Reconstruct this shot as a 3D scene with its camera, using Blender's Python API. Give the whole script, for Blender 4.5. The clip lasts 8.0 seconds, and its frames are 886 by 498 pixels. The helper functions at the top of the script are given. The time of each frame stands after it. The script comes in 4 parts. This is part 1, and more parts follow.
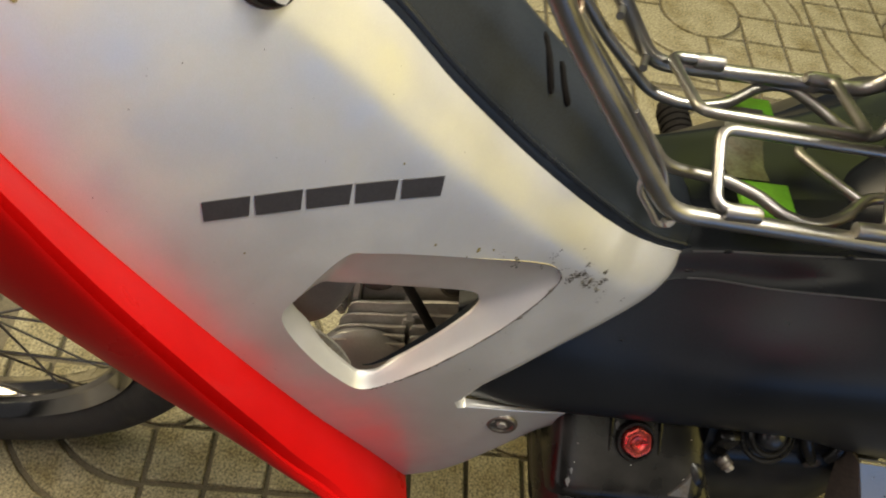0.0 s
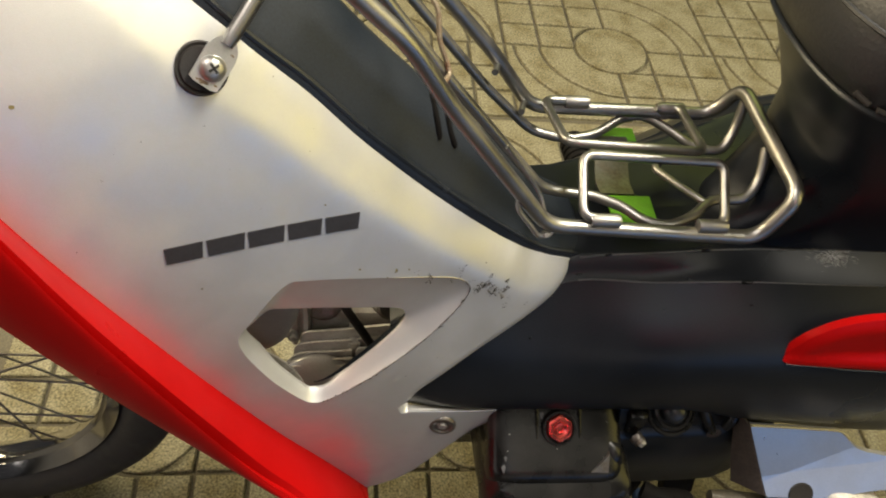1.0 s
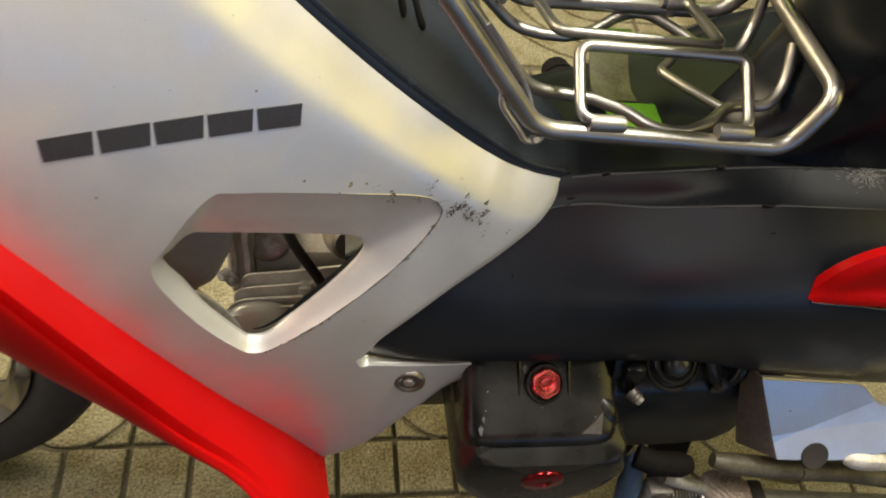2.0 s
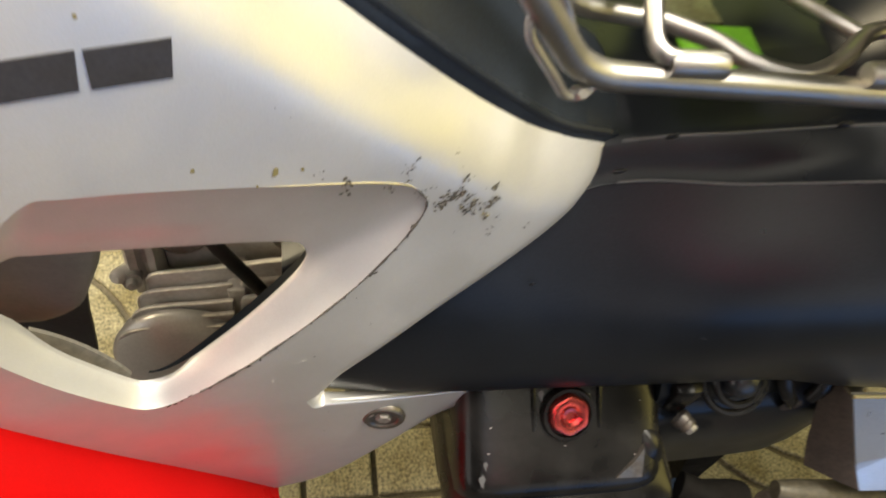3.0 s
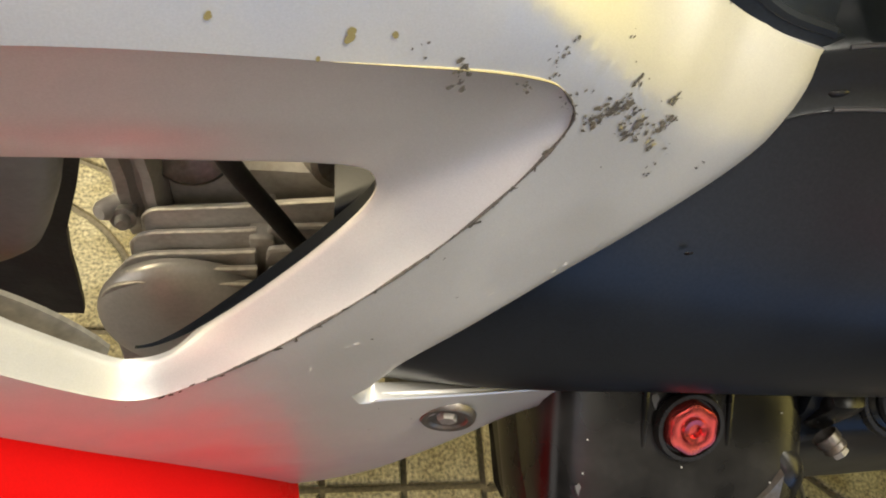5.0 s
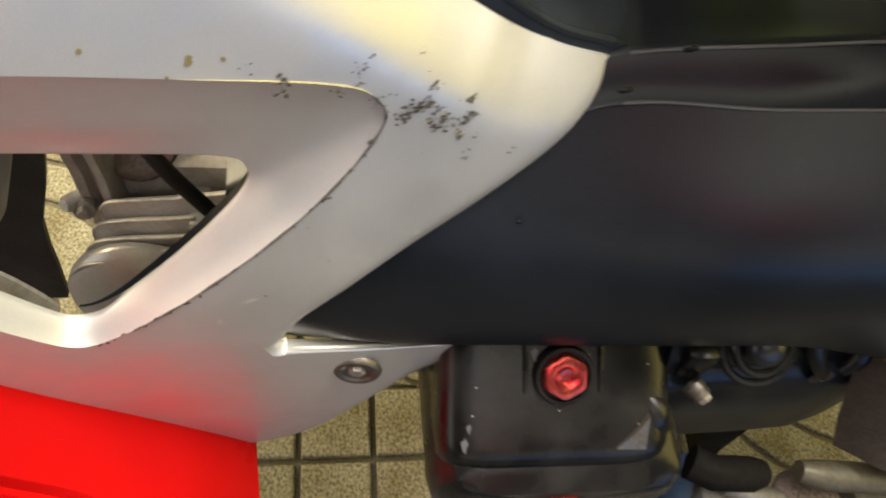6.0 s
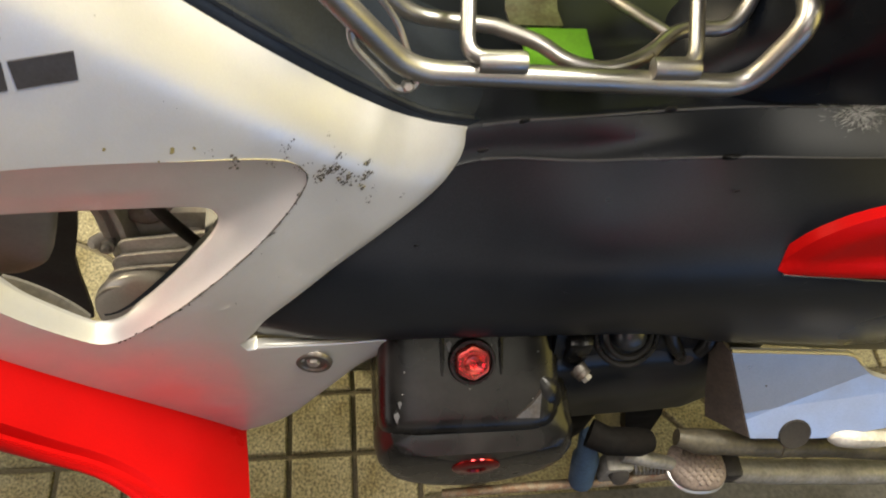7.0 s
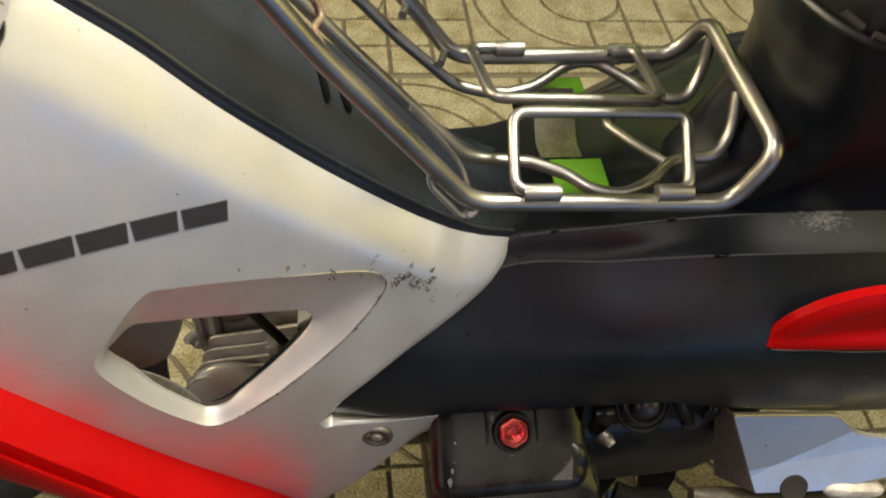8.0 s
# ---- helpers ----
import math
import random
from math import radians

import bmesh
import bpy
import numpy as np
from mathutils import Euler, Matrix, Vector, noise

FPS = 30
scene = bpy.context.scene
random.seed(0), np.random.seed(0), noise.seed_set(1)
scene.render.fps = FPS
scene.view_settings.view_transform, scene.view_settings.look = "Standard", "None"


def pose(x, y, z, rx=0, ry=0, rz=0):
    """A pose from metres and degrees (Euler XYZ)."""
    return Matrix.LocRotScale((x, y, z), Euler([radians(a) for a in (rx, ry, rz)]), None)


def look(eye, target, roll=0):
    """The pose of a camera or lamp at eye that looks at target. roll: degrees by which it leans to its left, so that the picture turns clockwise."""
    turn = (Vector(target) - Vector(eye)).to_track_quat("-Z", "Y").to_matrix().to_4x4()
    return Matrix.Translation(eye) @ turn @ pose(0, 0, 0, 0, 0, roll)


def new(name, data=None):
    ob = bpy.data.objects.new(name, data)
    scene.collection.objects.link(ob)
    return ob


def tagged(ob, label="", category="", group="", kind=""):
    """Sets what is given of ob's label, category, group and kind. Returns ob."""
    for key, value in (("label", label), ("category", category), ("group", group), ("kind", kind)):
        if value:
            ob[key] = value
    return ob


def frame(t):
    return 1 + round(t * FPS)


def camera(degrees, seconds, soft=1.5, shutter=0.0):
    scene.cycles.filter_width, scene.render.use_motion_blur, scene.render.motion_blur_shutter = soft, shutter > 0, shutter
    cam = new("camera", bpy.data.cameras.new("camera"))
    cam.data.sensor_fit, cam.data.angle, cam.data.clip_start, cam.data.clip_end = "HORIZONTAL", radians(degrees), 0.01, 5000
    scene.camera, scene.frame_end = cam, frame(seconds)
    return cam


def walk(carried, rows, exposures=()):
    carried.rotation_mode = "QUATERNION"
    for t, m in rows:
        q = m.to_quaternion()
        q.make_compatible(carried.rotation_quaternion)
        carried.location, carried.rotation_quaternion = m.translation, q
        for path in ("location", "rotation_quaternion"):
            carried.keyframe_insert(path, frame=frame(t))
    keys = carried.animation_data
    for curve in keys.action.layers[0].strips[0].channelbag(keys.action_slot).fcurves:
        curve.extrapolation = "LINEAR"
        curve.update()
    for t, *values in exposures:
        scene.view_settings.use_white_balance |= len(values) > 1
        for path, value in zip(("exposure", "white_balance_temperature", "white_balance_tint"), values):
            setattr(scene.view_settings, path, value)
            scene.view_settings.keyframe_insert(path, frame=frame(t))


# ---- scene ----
# The camera and its walk
cam = camera(60.5, 8.0, soft=1.9, shutter=0.4)
PATH = [
    (0, (0.032, 0.02, 0.859), (0.212, 1.19, -0.753), 13.6),
    (0.5, (0.042, -0.016, 0.899), (0.261, 1.198, -0.675), 11.6),
    (1, (0.054, -0.05, 0.926), (0.312, 1.22, -0.597), 10.2),
    (1.5, (0.067, -0.058, 0.892), (0.362, 1.21, -0.626), 10.9),
    (1.7, (0.065, -0.048, 0.861), (0.374, 1.205, -0.668), 11.8),
    (2.8, (0.092, 0.087, 0.758), (0.503, 1.172, -0.872), 16.3),
    (3, (0.094, 0.111, 0.725), (0.486, 1.14, -0.944), 16.7),
    (3.5, (0.085, 0.142, 0.662), (0.45, 1.098, -1.056), 18.7),
    (4, (0.071, 0.155, 0.636), (0.44, 1.093, -1.092), 21.0),
    (4.2, (0.069, 0.158, 0.631), (0.452, 1.1, -1.092), 21.7),
    (5.3, (0.089, 0.162, 0.63), (0.426, 1.109, -1.099), 18.6),
    (5.5, (0.094, 0.158, 0.642), (0.413, 1.106, -1.09), 17.6),
    (6, (0.127, 0.12, 0.683), (0.425, 1.082, -1.045), 15.5),
    (6.5, (0.16, 0.09, 0.735), (0.419, 1.076, -0.986), 12.9),
    (7, (0.161, 0.055, 0.787), (0.421, 1.081, -0.91), 11.1),
    (7.5, (0.135, 0.04, 0.824), (0.406, 1.153, -0.816), 10.0),
    (8, (0.116, 0.017, 0.865), (0.394, 1.211, -0.715), 8.4),
]
walk(cam, [(t, look(eye, target, roll)) for t, eye, target, roll in PATH], [(0.0, -0.02), (0.5, -0.06), (1.0, -0.13), (1.5, -0.06), (1.7, -0.03), (2.8, 0.40), (3.5, 0.57), (5.5, 0.51), (6.0, 0.47), (6.5, 0.46), (7.5, 0.20), (8.0, 0.02)])

# World and lights: a street at night; all lamps unseen, coloured ones placed after reflections
world = bpy.data.worlds.new("night_sky")
scene.world = world
world.use_nodes = True
world.node_tree.nodes["Background"].inputs[0].default_value = (0.78, 0.77, 0.80, 1)
world.node_tree.nodes["Background"].inputs[1].default_value = 0.055


def area_lamp(name, eye, target, sx, sy, watts, colour):
    data = bpy.data.lights.new(name, "AREA")
    data.shape, data.size, data.size_y = "RECTANGLE", sx, sy
    data.energy, data.color = watts, colour
    ob = new(name, data)
    ob.matrix_world = look(eye, target)
    return ob


area_lamp("street_lamp_light", (1.30, 0.45, 2.9), (0.2, 0.35, 0.45), 1.0, 0.6, 120, (1.0, 0.94, 0.81))
area_lamp("sheen_fill_light", (1.85, -0.48, 2.9), (0.40, 0.29, 0.5), 0.7, 0.5, 11, (1.0, 0.95, 0.84))
area_lamp("yellow_sign_light", (2.6, -0.25, 1.65), (0.2, 0.3, 0.5), 1.8, 1.8, 27, (1.0, 0.82, 0.24))
area_lamp("overhead_fill_light", (-0.70, 0.05, 2.9), (0.1, 0.3, 0.5), 1.2, 0.7, 40, (1.0, 0.92, 0.83))
area_lamp("front_fill_light", (0.45, -1.50, 2.5), (0.1, 0.3, 0.42), 1.2, 0.6, 5.0, (1.0, 0.94, 0.76))
area_lamp("low_front_fill_light", (-0.25, -2.6, 0.85), (0.05, 0.3, 0.45), 1.2, 0.7, 2.2, (1.0, 0.86, 0.80))
area_lamp("red_sign_light", (0.35, -1.75, 1.90), (0.28, 0.26, 0.46), 0.6, 0.05, 1.0, (1.0, 0.06, 0.16))
area_lamp("blue_sign_light", (1.45, -2.0, 0.52), (0.40, 0.20, 0.40), 2.0, 0.75, 6.0, (0.22, 0.46, 1.0))
area_lamp("white_fill_light", (1.45, -2.05, 1.30), (0.40, 0.20, 0.40), 1.6, 0.45, 2.6, (1.0, 0.93, 0.84))
area_lamp("green_sign_light", (1.15, 2.1, 2.3), (0.3, 0.36, 0.5), 1.7, 0.8, 8.0, (0.90, 1.0, 0.24))
area_lamp("back_fill_light", (-1.6, 1.0, 1.55), (-0.05, 0.32, 0.0), 1.6, 0.7, 80, (1.0, 0.84, 0.54))
area_lamp("left_fill_light", (-2.6, -0.75, 0.90), (-0.05, 0.25, 0.45), 2.0, 1.4, 12, (1.0, 0.94, 0.88))
area_lamp("blue_panel_light", (0.05, -1.85, 2.5), (0.25, 0.28, 0.47), 0.5, 0.25, 1.1, (0.34, 0.52, 1.0))
scene.view_settings.exposure = 0.0


# Materials
def material(name, colour, rough=0.5, metal=0.0, grain=0.0, grain_scale=400.0, stain=0.0, stain_scale=12.0, bump=0.0, bump_scale=300.0, coat=0.0, tint=None, spec=0.5):
    """Principled paint with fine grain, broad stains and relief at real size."""
    m = bpy.data.materials.new(name)
    m.use_nodes = True
    nt = m.node_tree
    b = nt.nodes["Principled BSDF"]
    b.inputs["Base Color"].default_value = (*colour, 1)
    b.inputs["Roughness"].default_value = rough
    b.inputs["Metallic"].default_value = metal
    b.inputs["Coat Weight"].default_value = coat
    b.inputs["Specular IOR Level"].default_value = spec
    b.inputs["Coat Roughness"].default_value = 0.13
    co = nt.nodes.new("ShaderNodeTexCoord")

    def noise_node(scale, detail=4.0):
        n = nt.nodes.new("ShaderNodeTexNoise")
        n.inputs["Scale"].default_value, n.inputs["Detail"].default_value = scale, detail
        nt.links.new(co.outputs["Object"], n.inputs["Vector"])
        return n

    base = None
    if grain or stain:
        mix1 = nt.nodes.new("ShaderNodeMix")
        mix1.data_type = "RGBA"
        other = tint or tuple(c * 0.45 for c in colour)
        mix1.inputs["A"].default_value = (*colour, 1)
        mix1.inputs["B"].default_value = (*other, 1)
        n = noise_node(stain_scale, 6.0)
        ramp = nt.nodes.new("ShaderNodeMapRange")
        ramp.inputs["From Min"].default_value, ramp.inputs["From Max"].default_value = 0.42, 0.72
        ramp.inputs["To Min"].default_value, ramp.inputs["To Max"].default_value = 0.0, stain
        nt.links.new(n.outputs["Fac"], ramp.inputs["Value"])
        nt.links.new(ramp.outputs["Result"], mix1.inputs["Factor"])
        mix2 = nt.nodes.new("ShaderNodeMix")
        mix2.data_type, mix2.blend_type = "RGBA", "MULTIPLY"
        g = noise_node(grain_scale, 3.0)
        gr = nt.nodes.new("ShaderNodeMapRange")
        gr.inputs["From Min"].default_value, gr.inputs["From Max"].default_value = 0.3, 0.7
        gr.inputs["To Min"].default_value, gr.inputs["To Max"].default_value = 1.0 - grain, 1.0 + grain
        nt.links.new(g.outputs["Fac"], gr.inputs["Value"])
        mix2.inputs["Factor"].default_value = 1.0
        nt.links.new(mix1.outputs["Result"], mix2.inputs["A"])
        nt.links.new(gr.outputs["Result"], mix2.inputs["B"])
        nt.links.new(mix2.outputs["Result"], b.inputs["Base Color"])
        rr = nt.nodes.new("ShaderNodeMapRange")
        rr.inputs["From Min"].default_value, rr.inputs["From Max"].default_value = 0.3, 0.7
        rr.inputs["To Min"].default_value, rr.inputs["To Max"].default_value = rough * 0.8, min(1.0, rough * 1.3)
        nt.links.new(n.outputs["Fac"], rr.inputs["Value"])
        nt.links.new(rr.outputs["Result"], b.inputs["Roughness"])
    if bump:
        bn = nt.nodes.new("ShaderNodeBump")
        bn.inputs["Strength"].default_value, bn.inputs["Distance"].default_value = 1.0, bump
        n = noise_node(bump_scale, 5.0)
        nt.links.new(n.outputs["Fac"], bn.inputs["Height"])
        nt.links.new(bn.outputs["Normal"], b.inputs["Normal"])
    return m


SILVER = material("silver_paint", (0.655, 0.648, 0.640), 0.48, 0.70, 0.05, 2400, 0.40, 24, 0.00002, 900, coat=0.30, tint=(0.54, 0.53, 0.495))
RED = material("red_paint", (0.43, 0.004, 0.004), 0.32, 0.0, 0.05, 900, 0.6, 14, coat=0.0, tint=(0.36, 0.003, 0.003), spec=0.06)
BLACK = material("black_satin_plastic", (0.0048, 0.0062, 0.0092), 0.30, 0.0, 0.25, 900, 0.8, 9, 0.000012, 500, tint=(0.013, 0.0155, 0.019), spec=0.32)
GLOSS = material("black_gloss_plastic", (0.016, 0.019, 0.023), 0.27, 0.0, 0.1, 900, 0.5, 12, tint=(0.022, 0.022, 0.022))
SEAT = material("black_leather", (0.018, 0.018, 0.02), 0.42, 0.0, 0.2, 600, 0.4, 20, 0.0004, 420)
CHROME = material("chrome", (0.31, 0.30, 0.28), 0.38, 1.0, 0.05, 900, 0.35, 30, tint=(0.44, 0.40, 0.33))
STEEL = material("zinc_steel", (0.42, 0.41, 0.39), 0.36, 0.9, 0.1, 900, 0.5, 60, tint=(0.3, 0.25, 0.2))
DARKSTEEL = material("dark_steel", (0.13, 0.12, 0.11), 0.38, 0.7, 0.2, 500, 0.6, 120, tint=(0.10, 0.07, 0.04))
RUST = material("rusty_steel", (0.27, 0.22, 0.15), 0.5, 0.45, 0.3, 900, 0.8, 150, tint=(0.2, 0.08, 0.03))
CAST = material("cast_aluminium", (0.44, 0.42, 0.395), 0.40, 0.20, 0.10, 400, 0.7, 40, 0.0001, 400, tint=(0.26, 0.22, 0.175))
DOME = material("smooth_cast_cover", (0.44, 0.425, 0.41), 0.32, 0.35, 0.06, 600, 0.5, 30, tint=(0.33, 0.29, 0.25))
LIP = material("pale_cast_metal", (0.62, 0.58, 0.51), 0.50, 0.3, 0.2, 300, 0.5, 60)
RIM = material("wheel_chrome", (0.50, 0.49, 0.48), 0.10, 1.0, 0.05, 900, 0.4, 30, tint=(0.5, 0.45, 0.38))
BAR = material("pale_dusty_metal", (0.26, 0.25, 0.23), 0.55, 0.4, 0.2, 300, 0.7, 40, tint=(0.16, 0.14, 0.11))
SMEAR_GLINT = material("pale_scuff_and_glint", (0.075, 0.075, 0.078), 0.45)
SCUFF_SHEEN = material("whitened_scuff_and_sheen", (0.42, 0.42, 0.42), 0.45)
SHADEBLACK = material("shade_black", (0.006, 0.0055, 0.005), 0.7, 0.0, 0.3, 300, 0.6, 40, tint=(0.010, 0.008, 0.007), spec=0.08)
HAIR = material("faint_scratch", (0.034, 0.036, 0.041), 0.55)
CASE = material("black_engine_paint", (0.0042, 0.0040, 0.0038), 0.27, 0.0, 0.15, 300, 0.9, 28, 0.00012, 70, tint=(0.019, 0.018, 0.017), spec=0.30)
ALU = material("brushed_silver_cover", (0.60, 0.59, 0.575), 0.34, 0.88, 0.08, 1200, 0.3, 20)
RUBBER = material("rubber", (0.014, 0.012, 0.0105), 0.72, 0.0, 0.2, 500, 0.6, 30, 0.0003, 400, tint=(0.034, 0.027, 0.021))
ANODISED = material("red_anodised", (0.52, 0.075, 0.07), 0.22, 0.9, 0.05, 900, 0.3, 120, tint=(0.5, 0.16, 0.05))
DECAL = material("black_vinyl", (0.03, 0.028, 0.03), 0.45, 0.0, 0.2, 700, 0.5, 60)
GREEN = material("lime_green_plastic", (0.12, 0.34, 0.015), 0.4, 0.0, 0.1, 500, 0.3, 40)
PAVE = material("cement_paving", (0.178, 0.158, 0.094), 0.78, 0.0, 0.65, 330, 0.95, 22, 0.0012, 260, tint=(0.105, 0.085, 0.036))
MORTAR = material("dirty_joint", (0.085, 0.072, 0.045), 0.95, 0.0, 0.3, 300, 0.5, 10, 0.001, 200)
CHIP = material("bare_black_plastic_scuff", (0.055, 0.05, 0.045), 0.7, 0.0, 0.4, 900, 0.7, 300, tint=(0.14, 0.12, 0.09))
OLIVE = material("dried_leaf_stain", (0.20, 0.17, 0.07), 0.8)
PALE = material("pale_scratch", (0.62, 0.61, 0.58), 0.6)
DUSTY = material("dusty_plastic", (0.125, 0.115, 0.112), 0.42, 0.0, 0.10, 500, 0.6, 40, 0.0001, 300, tint=(0.08, 0.074, 0.07))
ASPHALT = material("asphalt", (0.040, 0.039, 0.038), 0.85, 0.0, 0.4, 250, 0.5, 6, 0.002, 180)
KERB = material("dark_kerb", (0.085, 0.080, 0.072), 0.85, 0.0, 0.3, 200, 0.6, 8, 0.001, 200)
DIRT = material("brown_dirt", (0.045, 0.032, 0.024), 0.7, 0.0, 0.3, 400, 0.8, 40, 0.0004, 300, tint=(0.03, 0.022, 0.016))
TAN = material("dusty_tube", (0.075, 0.064, 0.042), 0.55, 0.2, 0.3, 300, 0.7, 50, 0.0002, 300, tint=(0.03, 0.025, 0.016))
BLUE = material("dull_blue_plastic", (0.03, 0.06, 0.11), 0.6, 0.0, 0.2, 400, 0.5, 40)
SHADERED = material("shaded_red_anodised", (0.30, 0.02, 0.02), 0.14, 0.9, 0.1, 500, 0.6, 90, tint=(0.05, 0.005, 0.005))
PADRUB = material("brown_grey_rubber", (0.20, 0.155, 0.125), 0.6, 0.0, 0.3, 500, 0.6, 60, 0.0002, 500, tint=(0.09, 0.07, 0.06))
INNER = material("black_satin_inner", (0.014, 0.018, 0.024), 0.42, 0.0, 0.2, 700, 0.6, 12, tint=(0.028, 0.032, 0.038), spec=0.30)
SCUFF = material("yellowed_primer", (0.38, 0.33, 0.17), 0.6)


# Shape helpers
def part(name, bm, mat, parent=None, label="", smooth=True):
    bmesh.ops.recalc_face_normals(bm, faces=bm.faces)
    me = bpy.data.meshes.new(name)
    if smooth:
        for f in bm.faces:
            f.smooth = True
        for e in bm.edges:
            if len(e.link_faces) == 2 and e.calc_face_angle(0) > radians(38):
                e.smooth = False
    bm.to_mesh(me)
    bm.free()
    me.materials.append(mat)
    ob = new(name, me)
    if parent:
        ob.parent = parent
    if label:
        ob["label"] = label
    return ob


def thing(name, label, category, group="", kind=""):
    return tagged(new(name), label, category, group, kind)


def spline(pts, n=6, closed=False):
    """Catmull-Rom through the points, n steps a span."""
    P = [Vector(p) for p in pts]
    k = len(P)
    out = []
    for i in range(k if closed else k - 1):
        if closed:
            a, b, c, d = P[(i - 1) % k], P[i], P[(i + 1) % k], P[(i + 2) % k]
        else:
            b, c = P[i], P[i + 1]
            a = P[i - 1] if i else b * 2 - c
            d = P[i + 2] if i + 2 < k else c * 2 - b
        for j in range(n):
            t = j / n
            out.append(0.5 * ((2 * b) + (c - a) * t + (2 * a - 5 * b + 4 * c - d) * t * t + (3 * b - a - 3 * c + d) * t ** 3))
    if not closed:
        out.append(P[-1].copy())
    return out


def fillet(pts, r, n=5):
    """A polyline with its corners rounded to radius-like reach r."""
    P = [Vector(p) for p in pts]
    out = [P[0]]
    for a, b, c in zip(P, P[1:], P[2:]):
        u, v = (a - b), (c - b)
        ru, rv = min(r, u.length * 0.48), min(r, v.length * 0.48)
        p, q = b + u.normalized() * ru, b + v.normalized() * rv
        for j in range(n + 1):
            t = j / n
            out.append(p * (1 - t) ** 2 + b * 2 * t * (1 - t) + q * t * t)
    out.append(P[-1])
    return out


def tube(bm, pts, r, seg=10, closed=False):
    pts = [Vector(p) for p in pts]
    k = len(pts)
    rings, side = [], None
    for i, p in enumerate(pts):
        a, b = (pts[i - 1], pts[(i + 1) % k]) if closed else (pts[max(i - 1, 0)], pts[min(i + 1, k - 1)])
        t = (b - a).normalized()
        if side is None:
            side = t.orthogonal().normalized()
        side = (side - t * side.dot(t)).normalized()
        up = t.cross(side)
        rad = r(i / (k - 1)) if callable(r) else r
        rings.append([bm.verts.new(p + (side * math.cos(2 * math.pi * j / seg) + up * math.sin(2 * math.pi * j / seg)) * rad) for j in range(seg)])
    for i in range(k if closed else k - 1):
        A, B = rings[i], rings[(i + 1) % k]
        for j in range(seg):
            bm.faces.new((A[j], A[(j + 1) % seg], B[(j + 1) % seg], B[j]))
    if not closed:
        bm.faces.new(rings[0][::-1])
        bm.faces.new(rings[-1])
    return bm


def lathe(bm, profile, at, axis, seg=32):
    """profile: (radius, height along axis) from the axis outwards; closed at both ends where the radius is 0."""
    q = Vector(axis).normalized().to_track_quat("Z", "Y")
    at = Vector(at)
    rings = []
    for r, h in profile:
        if r < 1e-6:
            rings.append([bm.verts.new(at + q @ Vector((0, 0, h)))])
        else:
            rings.append([bm.verts.new(at + q @ Vector((r * math.cos(2 * math.pi * j / seg), r * math.sin(2 * math.pi * j / seg), h))) for j in range(seg)])
    for A, B in zip(rings, rings[1:]):
        for j in range(seg):
            k = (j + 1) % seg
            if len(A) == 1:
                bm.faces.new((A[0], B[k], B[j]))
            elif len(B) == 1:
                bm.faces.new((A[j], A[k], B[0]))
            else:
                bm.faces.new((A[j], A[k], B[k], B[j]))
    return bm


def loft(bm, rows, closed_rows=False, caps=False):
    R = [[bm.verts.new(p) for p in row] for row in rows]
    n = len(R[0])
    for A, B in zip(R, R[1:]):
        for j in range(n if closed_rows else n - 1):
            k = (j + 1) % n
            bm.faces.new((A[j], A[k], B[k], B[j]))
    if caps:
        bm.faces.new(R[0][::-1])
        bm.faces.new(R[-1])
    return bm


def block(bm, lo, hi, bevel=0.002, m=None):
    r = bmesh.ops.create_cube(bm, size=1)
    v = r["verts"]
    for p in v:
        p.co = Vector([l + (c + 0.5) * (h - l) for c, l, h in zip(p.co, lo, hi)])
    if bevel:
        es = list({e for p in v for e in p.link_edges})
        out = bmesh.ops.bevel(bm, geom=es, offset=bevel, segments=2, affect="EDGES", profile=0.5)
        v = list({w for f in out["faces"] for w in f.verts} | {p for p in v if p.is_valid})
    if m is not None:
        bmesh.ops.transform(bm, matrix=m, verts=v)
    return bm


def ease(v):
    v = max(0.0, min(1.0, v))
    return v * v * (3 - 2 * v)


def near(p, line):
    """Distance in the plane from a point to a polyline."""
    best = 9.0
    for a, b in zip(line, line[1:]):
        ux, uz = b[0] - a[0], b[1] - a[1]
        k = max(0.0, min(1.0, ((p[0] - a[0]) * ux + (p[1] - a[1]) * uz) / (ux * ux + uz * uz + 1e-12)))
        best = min(best, math.hypot(p[0] - a[0] - k * ux, p[1] - a[1] - k * uz))
    return best


def sheet(bm, loops, depth, thick, step):
    """A curved plate: loops in (x, z), the first the outline, laid on y = depth(x, z), thick towards +y."""
    for loop in loops:
        vs = [bm.verts.new((p[0], 0, p[1])) for p in loop]
        for a, b in zip(vs, vs[1:] + vs[:1]):
            bm.edges.new((a, b))
    bmesh.ops.triangle_fill(bm, use_beauty=True, use_dissolve=False, edges=bm.edges[:], normal=(0, -1, 0))
    xs = [v.co.x for v in bm.verts]
    zs = [v.co.z for v in bm.verts]
    for lo, hi, n in ((min(xs), max(xs), Vector((1, 0, 0))), (min(zs), max(zs), Vector((0, 0, 1)))):
        k = math.ceil(lo / step) * step + 0.0003
        while k < hi:
            bmesh.ops.bisect_plane(bm, geom=bm.verts[:] + bm.edges[:] + bm.faces[:], plane_co=n * k, plane_no=n, dist=1e-5)
            k += step
    front = bm.faces[:]
    out = bmesh.ops.extrude_face_region(bm, geom=front, use_keep_orig=True)
    moved = {g for g in out["geom"] if isinstance(g, bmesh.types.BMVert)}
    for v in bm.verts:
        v.co.y = depth(v.co.x, v.co.z) + (thick if v in moved else 0.0)
    return bm


